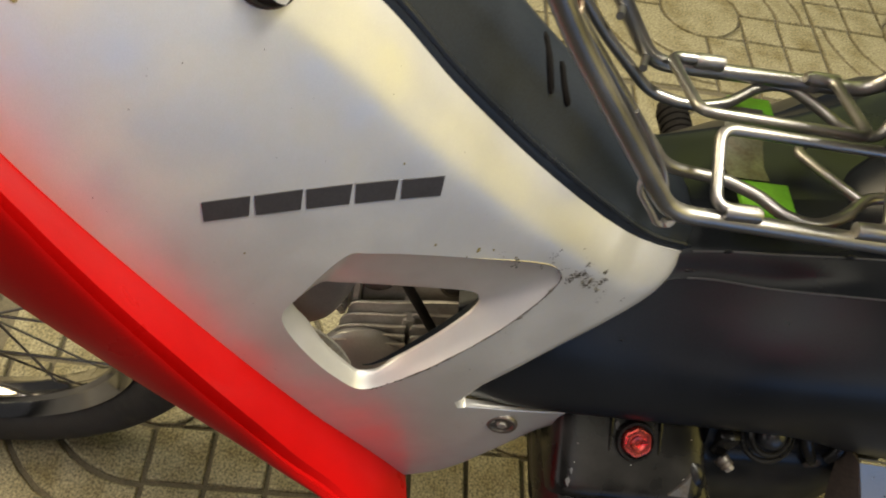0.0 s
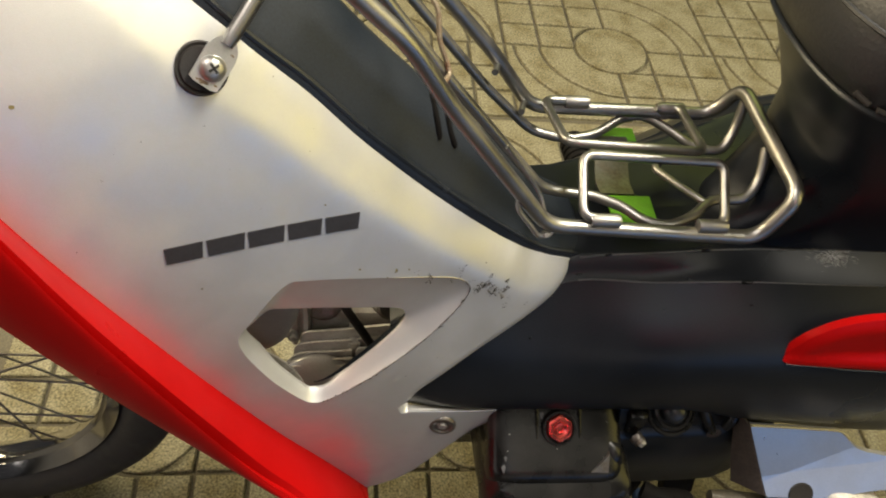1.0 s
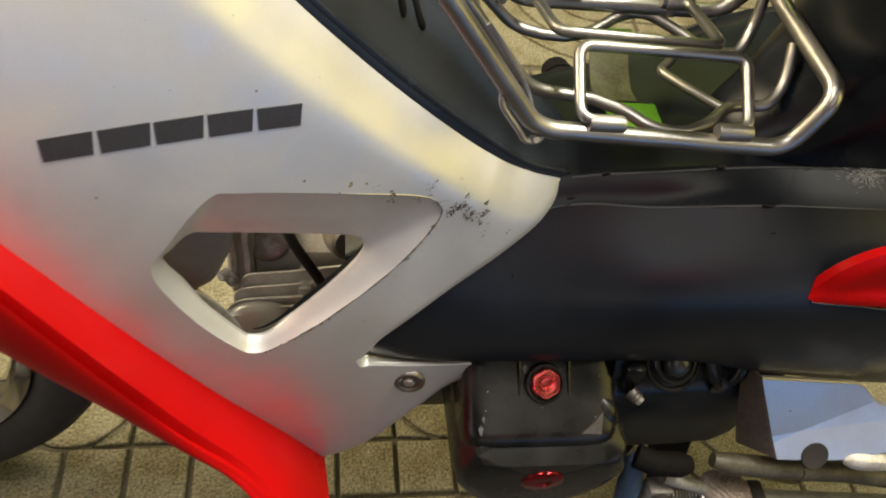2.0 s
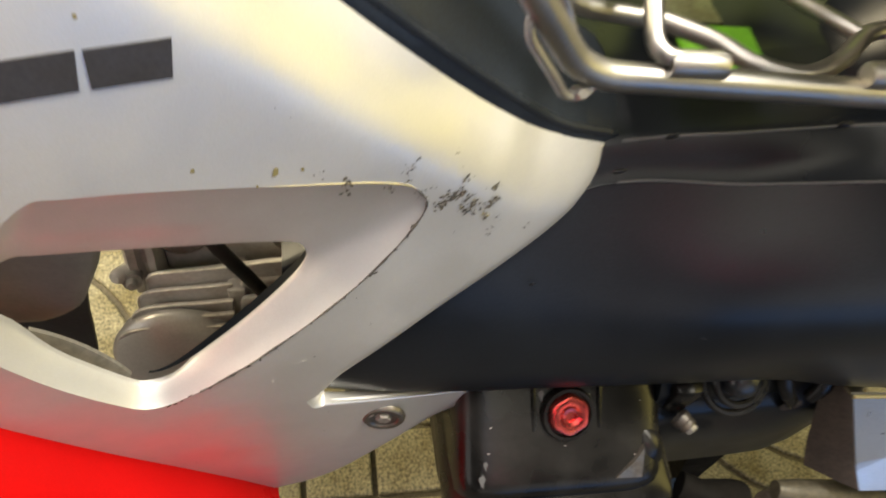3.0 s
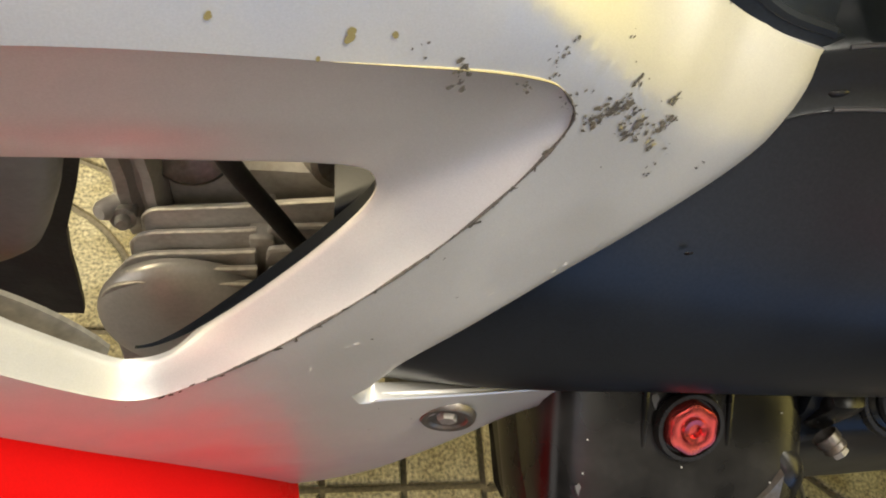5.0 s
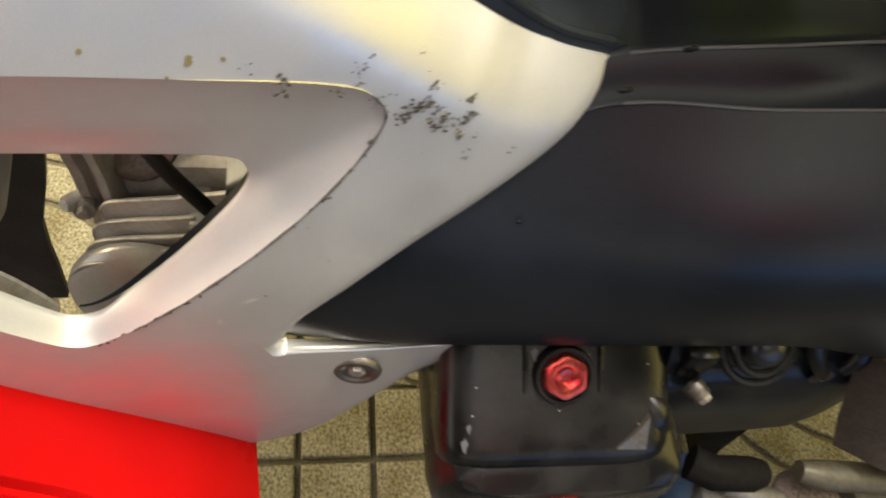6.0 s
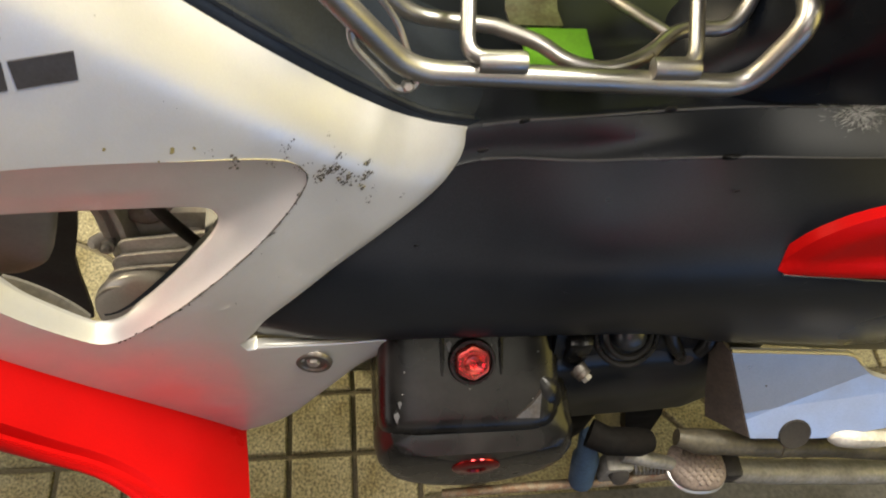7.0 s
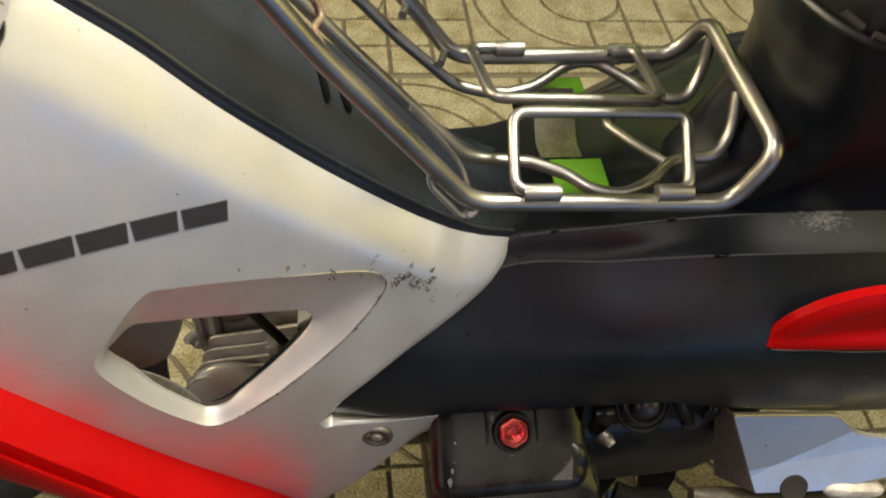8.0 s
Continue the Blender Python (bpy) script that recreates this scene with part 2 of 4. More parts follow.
# ---- the motorcycle ----
MID = 0.347  # its middle plane
bike = thing("motorcycle", "silver, red and black underbone motorcycle parked on the pavement", "motorcycle")


def shield_y(x, z):
    """How far out the silver leg shield stands: flaring towards the front, tucked in towards the top."""
    a, b = x - 0.08, z - 0.45
    return 0.249 + 0.249 * a + 0.1612 * b + 0.1029 * a * a + 0.9501 * b * b + 1.3641 * a * b + 1.13 * b ** 3 + 1.771 * a * b * b


UPPER = spline([(-0.13, 0.837), (-0.095, 0.789), (-0.058, 0.742), (-0.028, 0.705), (0.000, 0.6745), (0.031, 0.6452), (0.061, 0.6137), (0.092, 0.5845), (0.124, 0.5565), (0.159, 0.5287), (0.198, 0.5012), (0.227, 0.489)], 6)
EDGE = spline([(0.227, 0.489), (0.2235, 0.478), (0.208, 0.463), (0.182, 0.444), (0.158, 0.427), (0.132, 0.404), (0.116, 0.389), (0.109, 0.377)], 5)
NOTCH = spline([(0.109, 0.377), (0.1085, 0.3725), (0.114, 0.3695), (0.150, 0.357), (0.206, 0.342)], 5)
BOTTOM = spline([(0.206, 0.342), (0.206, 0.3385), (0.193, 0.329), (0.172, 0.316), (0.156, 0.293), (0.139, 0.264), (0.124, 0.235), (0.110, 0.214), (0.095, 0.199), (0.0820, 0.190)], 5)
FRONT = spline([(0.0820, 0.190), (0.058, 0.243), (0.033, 0.295), (0.007, 0.348), (-0.028, 0.428), (-0.057, 0.495), (-0.080, 0.547), (-0.099, 0.590), (-0.116, 0.630), (-0.150, 0.715), (-0.19, 0.80)], 5)
VENT_OUT = spline([(-0.0135, 0.4872), (-0.0040, 0.5070), (0.0170, 0.5308), (0.0330, 0.5302), (0.0860, 0.5172), (0.1270, 0.5075), (0.1410, 0.5000), (0.1432, 0.4870), (0.1205, 0.4575), (0.0800, 0.4225), (0.0510, 0.4025), (0.0340, 0.3975), (0.0210, 0.4110), (0.0020, 0.4445)], 6, True)
VENT_IN = spline([(-0.0108, 0.4815), (-0.0042, 0.4920), (0.0050, 0.4992), (0.0160, 0.4968), (0.0550, 0.4855), (0.0905, 0.4750), (0.0992, 0.4685), (0.0978, 0.4585), (0.0830, 0.4410), (0.0580, 0.4165), (0.0430, 0.4050), (0.0330, 0.4035), (0.0255, 0.4110), (0.0030, 0.4530)], 6, True)


def shield_face(x, z):
    """The shield with its rolled upper border and rounded rear edge."""
    d = near((x, z), UPPER)
    tip = (0.42 + 0.58 * min(1.0, max(0.0, (0.225 - x) / 0.06))) * (0.62 + 0.38 * min(1.0, max(0.0, (x + 0.06) / 0.16)))
    y = shield_y(x, z)
    roll = 0.0035 * math.log(1 + math.exp(min(40.0, (0.024 - d) / 0.0035)))
    y += tip * (0.56 * roll - 0.0065 * math.exp(-max(0.0, d - 0.024) / 0.03))
    e = min(near((x, z), EDGE), near((x, z), BOTTOM))
    if e < 0.006:
        y += 0.0015 * (1 - e / 0.006) ** 2
    if z > 0.68:
        y += 0.22 * (z - 0.68) ** 2 / (z - 0.68 + 0.03)
    return y


def lip_width(k):
    return (0.0150 * (1 - k) ** 0.75 + 0.0008) * min(1.0, 0.45 + k / 0.15)


NLOW = [Vector((p.x - 0.009 * max(0.0, 1 - i / 8) ** 2, p.y - lip_width(i / (len(NOTCH) - 1)))) for i, p in enumerate(NOTCH)]
outline = UPPER + EDGE[1:-1] + NLOW + BOTTOM[2:] + FRONT[1:] + [Vector((-0.16, 0.83))]
bm = sheet(bmesh.new(), [outline, VENT_OUT], shield_face, 0.003, 0.003)
shield = part("leg_shield", bm, SILVER, bike, "scuffed silver-painted plastic leg shield")

# The vent's bevelled funnel
bm = bmesh.new()
ring = lambda f: [Vector((a.x + (b.x - a.x) * f, 0, a.y + (b.y - a.y) * f)) for a, b in zip(VENT_OUT, VENT_IN)]
rows = []
shallow = [1 - 0.31 * ease((0.078 - p.x) / 0.03) * ease((0.462 - p.y) / 0.03) for p in VENT_OUT]
for f, push in ((0.0, 0.0002), (0.06, 0.0012), (0.5, 0.0062), (0.94, 0.0115), (1.0, 0.0130), (1.0, 0.0142), (0.97, 0.0160), (0.0, 0.006)):
    rows.append([Vector((p.x, shield_y(p.x, p.z) * f + shield_face(p.x, p.z) * (1 - f) + push * k, p.z)) for p, k in zip(ring(f), shallow)])
loft(bm, rows, True)
part("vent_frame", bm, SILVER, shield, "worn silver vent surround with chipped edge")

rows = []
for i in range(29, 67):
    k = (i - 29) / 37
    deep = 0.0143 + 0.0047 * math.sin(math.pi * k) ** 2
    rows.append([Vector((p.x, shield_y(p.x, p.z) + push, p.z)) for p, push in ((ring(1.0)[i], 0.0141), (ring(1.0)[i], deep), (ring(0.96)[i], deep + 0.0006), (ring(0.96)[i], deep + 0.0009))])
bm = loft(bmesh.new(), rows, True, True)
part("vent_shade_ring", bm, BLACK, shield, "inner edge of the vent, its shade put in as black")

# The shield folds in along the notch: a narrow shelf facing up
bm = bmesh.new()
rows = []
for p, q in zip(NOTCH, NLOW):
    y = shield_face(q.x, q.y)
    w = p.y - q.y
    reach = 0.0062 * min(1.0, w / 0.008) + 0.0012
    rows.append([Vector((q.x, y, q.y)), Vector((q.x + 0.0002, y + 0.0006, q.y + 0.0006)), Vector((p.x, y + reach, q.y + w - 1.5 * reach)), Vector((p.x, y + reach + 0.0012, q.y + w - 1.5 * reach - 0.010)), Vector((q.x, y + 0.004, q.y - 0.008))])
loft(bm, rows, True, True)
part("notch_lip", bm, SILVER, shield)

# Maker's mark as five plain slanted bars, each as wide as the sign it stands for
for u0, w in ((-0.0466, 0.0190), (-0.0246, 0.0198), (-0.0022, 0.0198), (0.0204, 0.0192), (0.0426, 0.0200)):
    bm = bmesh.new()
    z0 = 0.5703 - 0.078 * (u0 + 0.0466)
    quad = [(u0, z0), (u0 + w, z0 - 0.0014), (u0 + w + 0.0008, z0 + 0.0096), (u0 - 0.0004, z0 + 0.0110)]
    sheet(bm, [quad], lambda x, z: shield_face(x, z) - 0.0006, 0.0005, 0.004)
    part("mark_bar", bm, DECAL, shield, "plain dark bar of the maker's mark")

# Wear: flakes knocked out of the paint, stains and scratches, each a thin irregular patch
def flakes(bm, spots, long=1.0, slant=0.0):
    for x, z, r in spots:
        soft = long < 1.0
        n = random.randint(10, 13) if soft else random.randint(5, 8)
        a0 = random.uniform(0, 6.28)
        turn = slant + random.uniform(-1.1, 1.1)
        ring_pts = []
        for k in range(n):
            a = a0 + 2 * math.pi * k / n
            rr = r * (random.uniform(0.75, 1.0) if soft else random.uniform(0.25, 1.3))
            u, v = rr * long * math.cos(a), rr * math.sin(a)
            px, pz = x + u * math.cos(turn) - v * math.sin(turn), z + u * math.sin(turn) + v * math.cos(turn)
            ring_pts.append(bm.verts.new((px, shield_face(px, pz) - 0.00035, pz)))
        bm.faces.new(ring_pts)
    return bm


rng = random.Random(7)
dark, primer = [], []
for cx, cz, sx, sz, n, r in ((0.153, 0.4930, 0.0045, 0.004, 34, 0.0011), (0.1680, 0.4855, 0.0036, 0.0055, 46, 0.0011), (0.161, 0.4985, 0.004, 0.004, 14, 0.0009), (0.120, 0.5065, 0.007, 0.0018, 9, 0.0009), (0.112, 0.5085, 0.0025, 0.0012, 5, 0.0011), (0.138, 0.5095, 0.010, 0.004, 8, 0.0007), (0.179, 0.472, 0.008, 0.010, 9, 0.0007), (0.124, 0.513, 0.010, 0.003, 5, 0.0006), (0.144, 0.497, 0.004, 0.003, 7, 0.0008)):
    clumps = [(rng.gauss(cx, sx), rng.gauss(cz, sz)) for _ in range(max(3, n // 5))]
    for _ in range(int(n * 2.3)):
        qx, qz = rng.choice(clumps)
        spot = (rng.gauss(qx, 0.0011), rng.gauss(qz, 0.0011), r * rng.uniform(0.15, 0.72))
        (primer if rng.random() < 0.025 else dark).append(spot)
part("chipped_paint", flakes(bmesh.new(), dark, 1.5, 0.6), CHIP, shield, "dark chips knocked out of the silver paint", smooth=False)["kind"] = "stuff"
part("bared_primer", flakes(bmesh.new(), primer, 1.3, 0.6), SCUFF, shield, smooth=False)["kind"] = "stuff"
stains = [(0.0646, 0.5302, 0.0010), (0.0893, 0.5218, 0.0013), (0.0896, 0.5232, 0.0012), (0.0982, 0.5213, 0.0009), (0.0835, 0.5185, 0.0007), (0.042, 0.583, 0.0008), (-0.0302, 0.5458, 0.0008), (-0.099, 0.679, 0.0014)]
part("staining", flakes(bmesh.new(), stains, 0.8), OLIVE, shield, "dried brownish spots", smooth=False)["kind"] = "stuff"
pale = [(0.0961, 0.4114, 0.0012), (0.0985, 0.4122, 0.001), (0.091, 0.4062, 0.0007), (0.1384, 0.4277, 0.0008), (0.1568, 0.4335, 0.0008), (0.160, 0.436, 0.0006), (-0.0645, 0.5394, 0.0007), (0.118, 0.396, 0.0006), (0.085, 0.40, 0.0009), (0.147, 0.445, 0.0006)]
part("scratching", flakes(bmesh.new(), [(x, z, r * 0.6) for x, z, r in pale], 3.4, 0.5), PALE, shield, "pale scratches", smooth=False)["kind"] = "stuff"
def inside(x, z, loop):
    """Whether a point lies inside a closed outline."""
    hit = False
    for a, b in zip(loop, loop[1:] + loop[:1]):
        if (a.y > z) != (b.y > z) and x < a.x + (z - a.y) / (b.y - a.y) * (b.x - a.x):
            hit = not hit
    return hit


body = UPPER + EDGE[1:-1] + NLOW + BOTTOM[2:] + FRONT[1:]
wide_vent = [Vector((0.06 + (p.x - 0.06) * 1.05, 0.47 + (p.y - 0.47) * 1.05)) for p in VENT_OUT]
specks, dust = [], []
while len(specks) < 60 or len(dust) < 60:
    x, z = rng.uniform(-0.10, 0.21), rng.uniform(0.27, 0.66)
    if inside(x, z, body) and not inside(x, z, wide_vent):
        (specks if len(specks) < 60 else dust).append((x, z, rng.uniform(0.00012, 0.00036)))
part("speckling", flakes(bmesh.new(), specks, 1.6, 0.3), CHIP, shield, "tiny dark dirt specks", smooth=False)["kind"] = "stuff"
part("fine_scratching", flakes(bmesh.new(), dust, 3.2, 0.5), PALE, shield, "fine pale scratches", smooth=False)["kind"] = "stuff"
# chipped rim of the vent: bared primer along the upper corner, dark nicks along the lower side
rim = [Vector((p.x, shield_face(p.x, p.y) - 0.0001, p.y)) for p in VENT_OUT]
part("bared_edge", tube(bmesh.new(), rim[24:37], lambda k: 0.00003 + 0.00045 * math.sin(math.pi * k) * (0.7 + 0.3 * math.sin(37 * k)), 6), SCUFF, shield, "yellowed bare plastic along the vent edge")
part("dark_seam", tube(bmesh.new(), rim[35:60], lambda k: 0.00022 + 0.00035 * abs(math.sin(23 * k)) ** 3, 6), CHIP, shield)
nicks = [(VENT_OUT[i].x + rng.uniform(-0.001, 0.001), VENT_OUT[i].y + rng.uniform(-0.001, 0.001), rng.uniform(0.0004, 0.0011)) for i in range(42, 64)]
part("rim_wear", flakes(bmesh.new(), nicks, 2.2, 0.7), CHIP, shield, "dark nicks along the vent rim", smooth=False)["kind"] = "stuff"

# Red front shield: its wall stands out from the silver to a channel and a ridge, then an outer face turns forward
bm = bmesh.new()
rows = []
for i, p in enumerate(FRONT):
    a, b = FRONT[max(i - 1, 0)], FRONT[min(i + 1, len(FRONT) - 1)]
    t = (b - a).normalized()
    n = Vector((t.y, -t.x))
    if n.x < 0:
        n = -n
    y = shield_y(p.x, p.y)
    foot = ease((0.43 - p.y) / 0.17)
    wide = 1.0 + 0.75 * max(0.0, min(1.0, (0.335 - p.y) / 0.10)) ** 1.5
    tall = 0.124 * (p.y - 0.41) - (0.06 * max(0.0, p.y - 0.62))
    dr, orr = -0.038 * (1 - foot) - 0.0520 * wide * foot, tall * (1 - foot) + 0.0075 * foot
    do, oo = -0.0335 * (1 - foot) - 0.0555 * wide * foot, (-0.019 - 0.12 * max(0.0, p.y - 0.64)) * (1 - foot) + 0.0045 * foot
    deep = 0.0062 * (1 - 0.75 * foot)
    sec = [(0.006, 0.004), (0.0, 0.001), (dr * 0.30, orr * 0.30 + 0.0022), (dr * 0.62, orr * 0.62 + 0.0030), (dr * 0.80, orr * 0.80 + 0.0016), (dr * 0.84, orr * 0.84 - 0.35 * deep), (dr * 0.86, orr * 0.86 - deep), (dr * 0.92, orr * 0.92 - deep), (dr * 0.97, orr * 0.97 - 0.25 * deep), (dr, orr), (dr - 0.0010, orr - 0.0014)]
    for k in (0.12, 0.35, 0.6, 0.85, 0.97):
        sec.append((dr + (do - dr) * k - 0.0035 * math.sin(math.pi * k) * (1 - foot) - 0.0008, orr + (oo - orr) * k - 0.001))
    sec += [(do + 0.0015, oo - 0.0004), (do + 0.004, oo + 0.001), (do * 0.5, oo * 0.5 - 0.004), (0.0, -0.006), (0.03, -0.012)]
    rows.append([Vector((p.x + n.x * o, y + d, p.y + n.y * o)) for d, o in sec])
loft(bm, rows, True, True)
front = part("front_shield", bm, RED, bike, "glossy red front shield flange with a dark channel")

# Recessed screw of the lower shield
c = Vector((0.141, shield_y(0.141, 0.333) - 0.0012, 0.333))
ax = Vector((-0.10, -1, 0.12))
bm = lathe(bmesh.new(), [(0.0, -0.002), (0.004, -0.002), (0.0045, 0.0), (0.0075, 0.0005), (0.0085, 0.0016), (0.0105, 0.0018), (0.0115, 0.0008), (0.012, -0.001), (0.0, -0.004)], c, ax, 28)
screw = part("shield_screw", bm, DARKSTEEL, bike, "rusty sunken screw with dished washer")
bm = lathe(bmesh.new(), [(0.0, 0.002), (0.0035, 0.002), (0.0042, 0.001), (0.0042, -0.003)], c, ax, 6)
part("screw_head", bm, BAR, screw)

# Upper stay: black rubber disc, bent tab, cross-head screw and rod
c = Vector((-0.0211, 0.2772, 0.6736))
ax = Vector((0.34, -0.74, 0.58)).normalized()
bm = lathe(bmesh.new(), [(0.0, -0.014), (0.0138, -0.014), (0.0142, -0.006), (0.0142, 0.000), (0.0132, 0.0030), (0.0118, 0.0022), (0.0110, 0.0038), (0.0, 0.0038)], c, ax, 36)
stay = part("stay_mount", bm, RUBBER, bike, "black rubber stay mount")
sc = c + ax * 0.0041 + Vector((0.0048, -0.0012, 0.0012))
bm = lathe(bmesh.new(), [(0.0, 0.0048), (0.003, 0.0047), (0.0056, 0.0036), (0.0068, 0.0016), (0.0068, 0.0)], sc + ax * 0.0018, ax, 24)
part("stay_screw", bm, STEEL, stay, "chromed cross-head screw")
q = ax.to_track_quat("Z", "Y").to_matrix().to_4x4()
for turn in (20, 110):
    bm = block(bmesh.new(), (-0.0030, -0.0007, 0.0058), (0.0030, 0.0007, 0.0068), 0.0, Matrix.Translation(sc) @ q @ pose(0, 0, 0, 0, 0, turn))
    part("cross_slot", bm, RUBBER, stay)
rod = Vector((0.49, 0.67, 0.56)).normalized()
side = ax.cross(rod).normalized()
bm = bmesh.new()
tab = [(-0.0100, 0.0050), (-0.0088, 0.0080), (0.009, 0.0084), (0.014, 0.0066), (0.017, 0.0042)]
ring_pts = [sc + rod * u + side * w for u, w in tab] + [sc + rod * u - side * w for u, w in reversed(tab)]
loft(bm, [[p + ax * 0.0003 for p in ring_pts], [p + ax * 0.0018 for p in ring_pts]], True, True)
part("stay_tab", bm, ALU, stay, "rust-spotted steel tab")
for u, w, r in ((-0.0083, 0.0012, 0.0016), (-0.0078, -0.0010, 0.0013), (-0.0066, -0.0056, 0.0009), (-0.0084, 0.0038, 0.0007), (0.0110, -0.0050, 0.0009)):
    bm = bmesh.new()
    bm.faces.new([bm.verts.new(sc + rod * (u + 0.7 * r * math.sin(a) * (1 + 0.3 * math.sin(3 * a))) + side * (w + r * math.cos(a) * (1 + 0.25 * math.sin(2 * a + 1))) + ax * 0.0020) for a in (k * math.pi / 7 for k in range(14))])
    part("rust_spot", bm, RUST, stay)
bm = tube(bmesh.new(), [sc + rod * 0.014 + ax * 0.001, sc + rod * 0.02 + ax * 0.0012, sc + rod * 0.06, sc + rod * 0.14], lambda k: 0.0041 if k > 0.1 else 0.0034, 14)
part("stay_rod", bm, CHROME, stay)

# Inner leg shield and tunnel top: glossy black, from the silver border up to the middle
bm = bmesh.new()
rows = []
TOPLINE = UPPER[6:] + [Vector((0.232, 0.488)), Vector((0.238, 0.484)), Vector((0.244, 0.478))]
for i, p in enumerate(TOPLINE):
    y0 = shield_y(p.x, p.y) + 0.004 if p.x < 0.228 else 0.3095
    y0 = min(y0, 0.312)
    k = min(1.0, max(0.0, (0.235 - p.x) / 0.10))
    lift = 0.034 * k + 0.010 * (1 - k)
    half = MID - y0
    sec = [(-0.004, -0.020), (0.0, -0.002), (0.04, 0.004), (0.16, 0.22 * lift), (0.45, 0.74 * lift), (0.75, 0.95 * lift), (1.0, lift)]
    line = [Vector((p.x + 0.010 * k * f, y0 + max(f, 0) * half + min(f, 0) * 0.5, p.y + h)) for f, h in sec]
    rows.append(line + [Vector((v.x, 2 * MID - v.y, v.z)) for v in reversed(line[:-1])])
loft(bm, rows)
bead = [Vector((p.x + 0.0008, min(shield_y(p.x, p.y) + 0.004, 0.312) + 0.0035, p.y + 0.0035)) for p in TOPLINE[:-3]]
inner = part("inner_shield", bm, INNER, bike, "satin black inner leg shield and tunnel")
for line in (((0.1070, 0.3450, 0.6125), (0.1110, 0.3330, 0.6050), (0.1145, 0.3205, 0.5930)), ((0.1190, 0.3380, 0.6010), (0.1220, 0.3295, 0.5925), (0.1260, 0.3220, 0.5850))):
    bm = tube(bmesh.new(), spline([Vector(p) + Vector((0.0, -0.0002, 0.0003)) for p in line], 5), lambda k: 0.0021 if 0.08 < k < 0.92 else 0.0010, 8)
    part("slot", bm, SHADEBLACK, inner)

part("rim_bead", tube(bmesh.new(), bead, 0.0022, 8), GLOSS, inner, "rounded glossy rim along the silver edge")

# Black side cover: lofted sections from the lower edge over the bulge to the creases
STATIONS = [
    (0.090, (0.285, 0.345), (0.262, 0.352), (0.254, 0.372), (0.256, 0.392), (0.264, 0.425), (0.275, 0.445)),
    (0.160, (0.275, 0.345), (0.254, 0.352), (0.2505, 0.375), (0.260, 0.412), (0.279, 0.447), (0.295, 0.474)),
    (0.225, (0.272, 0.346), (0.2525, 0.353), (0.2455, 0.382), (0.2585, 0.425), (0.2960, 0.4745), (0.3075, 0.489)),
    (0.290, (0.268, 0.350), (0.250, 0.357), (0.239, 0.392), (0.247, 0.441), (0.2905, 0.483), (0.3055, 0.501)),
    (0.358, (0.266, 0.350), (0.248, 0.357), (0.236, 0.400), (0.238, 0.452), (0.281, 0.498), (0.303, 0.511)),
    (0.420, (0.262, 0.338), (0.245, 0.345), (0.232, 0.395), (0.234, 0.460), (0.277, 0.502), (0.300, 0.515)),
    (0.560, (0.262, 0.318), (0.244, 0.325), (0.230, 0.390), (0.231, 0.463), (0.274, 0.505), (0.296, 0.520)),
]
STATIONS.append((0.760,) + tuple((y + 0.004, z + 0.004) for y, z in STATIONS[-1][1:]))
COLS = [spline([(s[0], *s[j]) for s in STATIONS], 8) for j in range(1, 7)]
SECTIONS = []
for i in range(len(COLS[0])):
    p = [c[i] for c in COLS]
    low = spline(p[:5], 6)
    up = [p[4] + Vector((0, -0.0006, 0.0010)), p[4] + Vector((0, 0.0012, 0.0016)), p[4].lerp(p[5], 0.5), p[5] + Vector((0, -0.0014, -0.0004))]
    SECTIONS.append(low + up + [p[5] + Vector((0, 0.0008, 0.0010)), p[5] + Vector((0, 0.004, 0.0008)), p[5] + Vector((0, 0.012, 0.002)), Vector((p[5].x, MID, p[5].z + 0.006))])


def cover_y(x, z):
    """The side cover's outer face at x, z."""
    xs = [s[0].x for s in SECTIONS]
    i = max(0, min(len(xs) - 2, sum(v < x for v in xs) - 1))
    k = (x - xs[i]) / (xs[i + 1] - xs[i])
    row = [a.lerp(b, k) for a, b in zip(SECTIONS[i], SECTIONS[i + 1])][6:]
    for a, b in zip(row, row[1:]):
        if a.z <= z <= b.z:
            return a.y + (b.y - a.y) * (z - a.z) / max(b.z - a.z, 1e-6)
    return row[0].y if z < row[0].z else row[-1].y


bm = loft(bmesh.new(), SECTIONS)
cover = part("side_cover", bm, BLACK, bike, "satin black plastic side cover with dusty scratches")


def flare(x):
    """How much wider the far side of the body stands out towards the rear."""
    return 0.022 + 0.012 * ease((x - 0.20) / 0.10) + 0.055 * ease((x - 0.28) / 0.20)


bm = loft(bmesh.new(), [[Vector((p.x, 2 * MID + flare(p.x) - p.y if k < len(s) - 1 else MID - 0.001, p.z)) for k, p in enumerate(s)] for s in SECTIONS[::4]])
part("side_cover", bm, BLACK, bike)

for j in (4, 5):
    run = [p for p in COLS[j] if p.x > 0.232]
    part("crease_highlight", tube(bmesh.new(), [p + Vector((0, -0.0002, 0.0009 if j == 4 else 0.0004)) for p in run], lambda k: 0.0008 * (1 - 0.6 * k), 6), SMEAR_GLINT, cover, "pale line put in for the crease highlight")

# Red flash on the side cover
flash = spline([(0.3880, 0.4595), (0.3905, 0.4700), (0.3990, 0.4880), (0.4180, 0.5040), (0.4500, 0.5125), (0.53, 0.518)], 6) + spline([(0.66, 0.50), (0.66, 0.45), (0.475, 0.4560), (0.432, 0.4570), (0.3920, 0.4580)], 3)
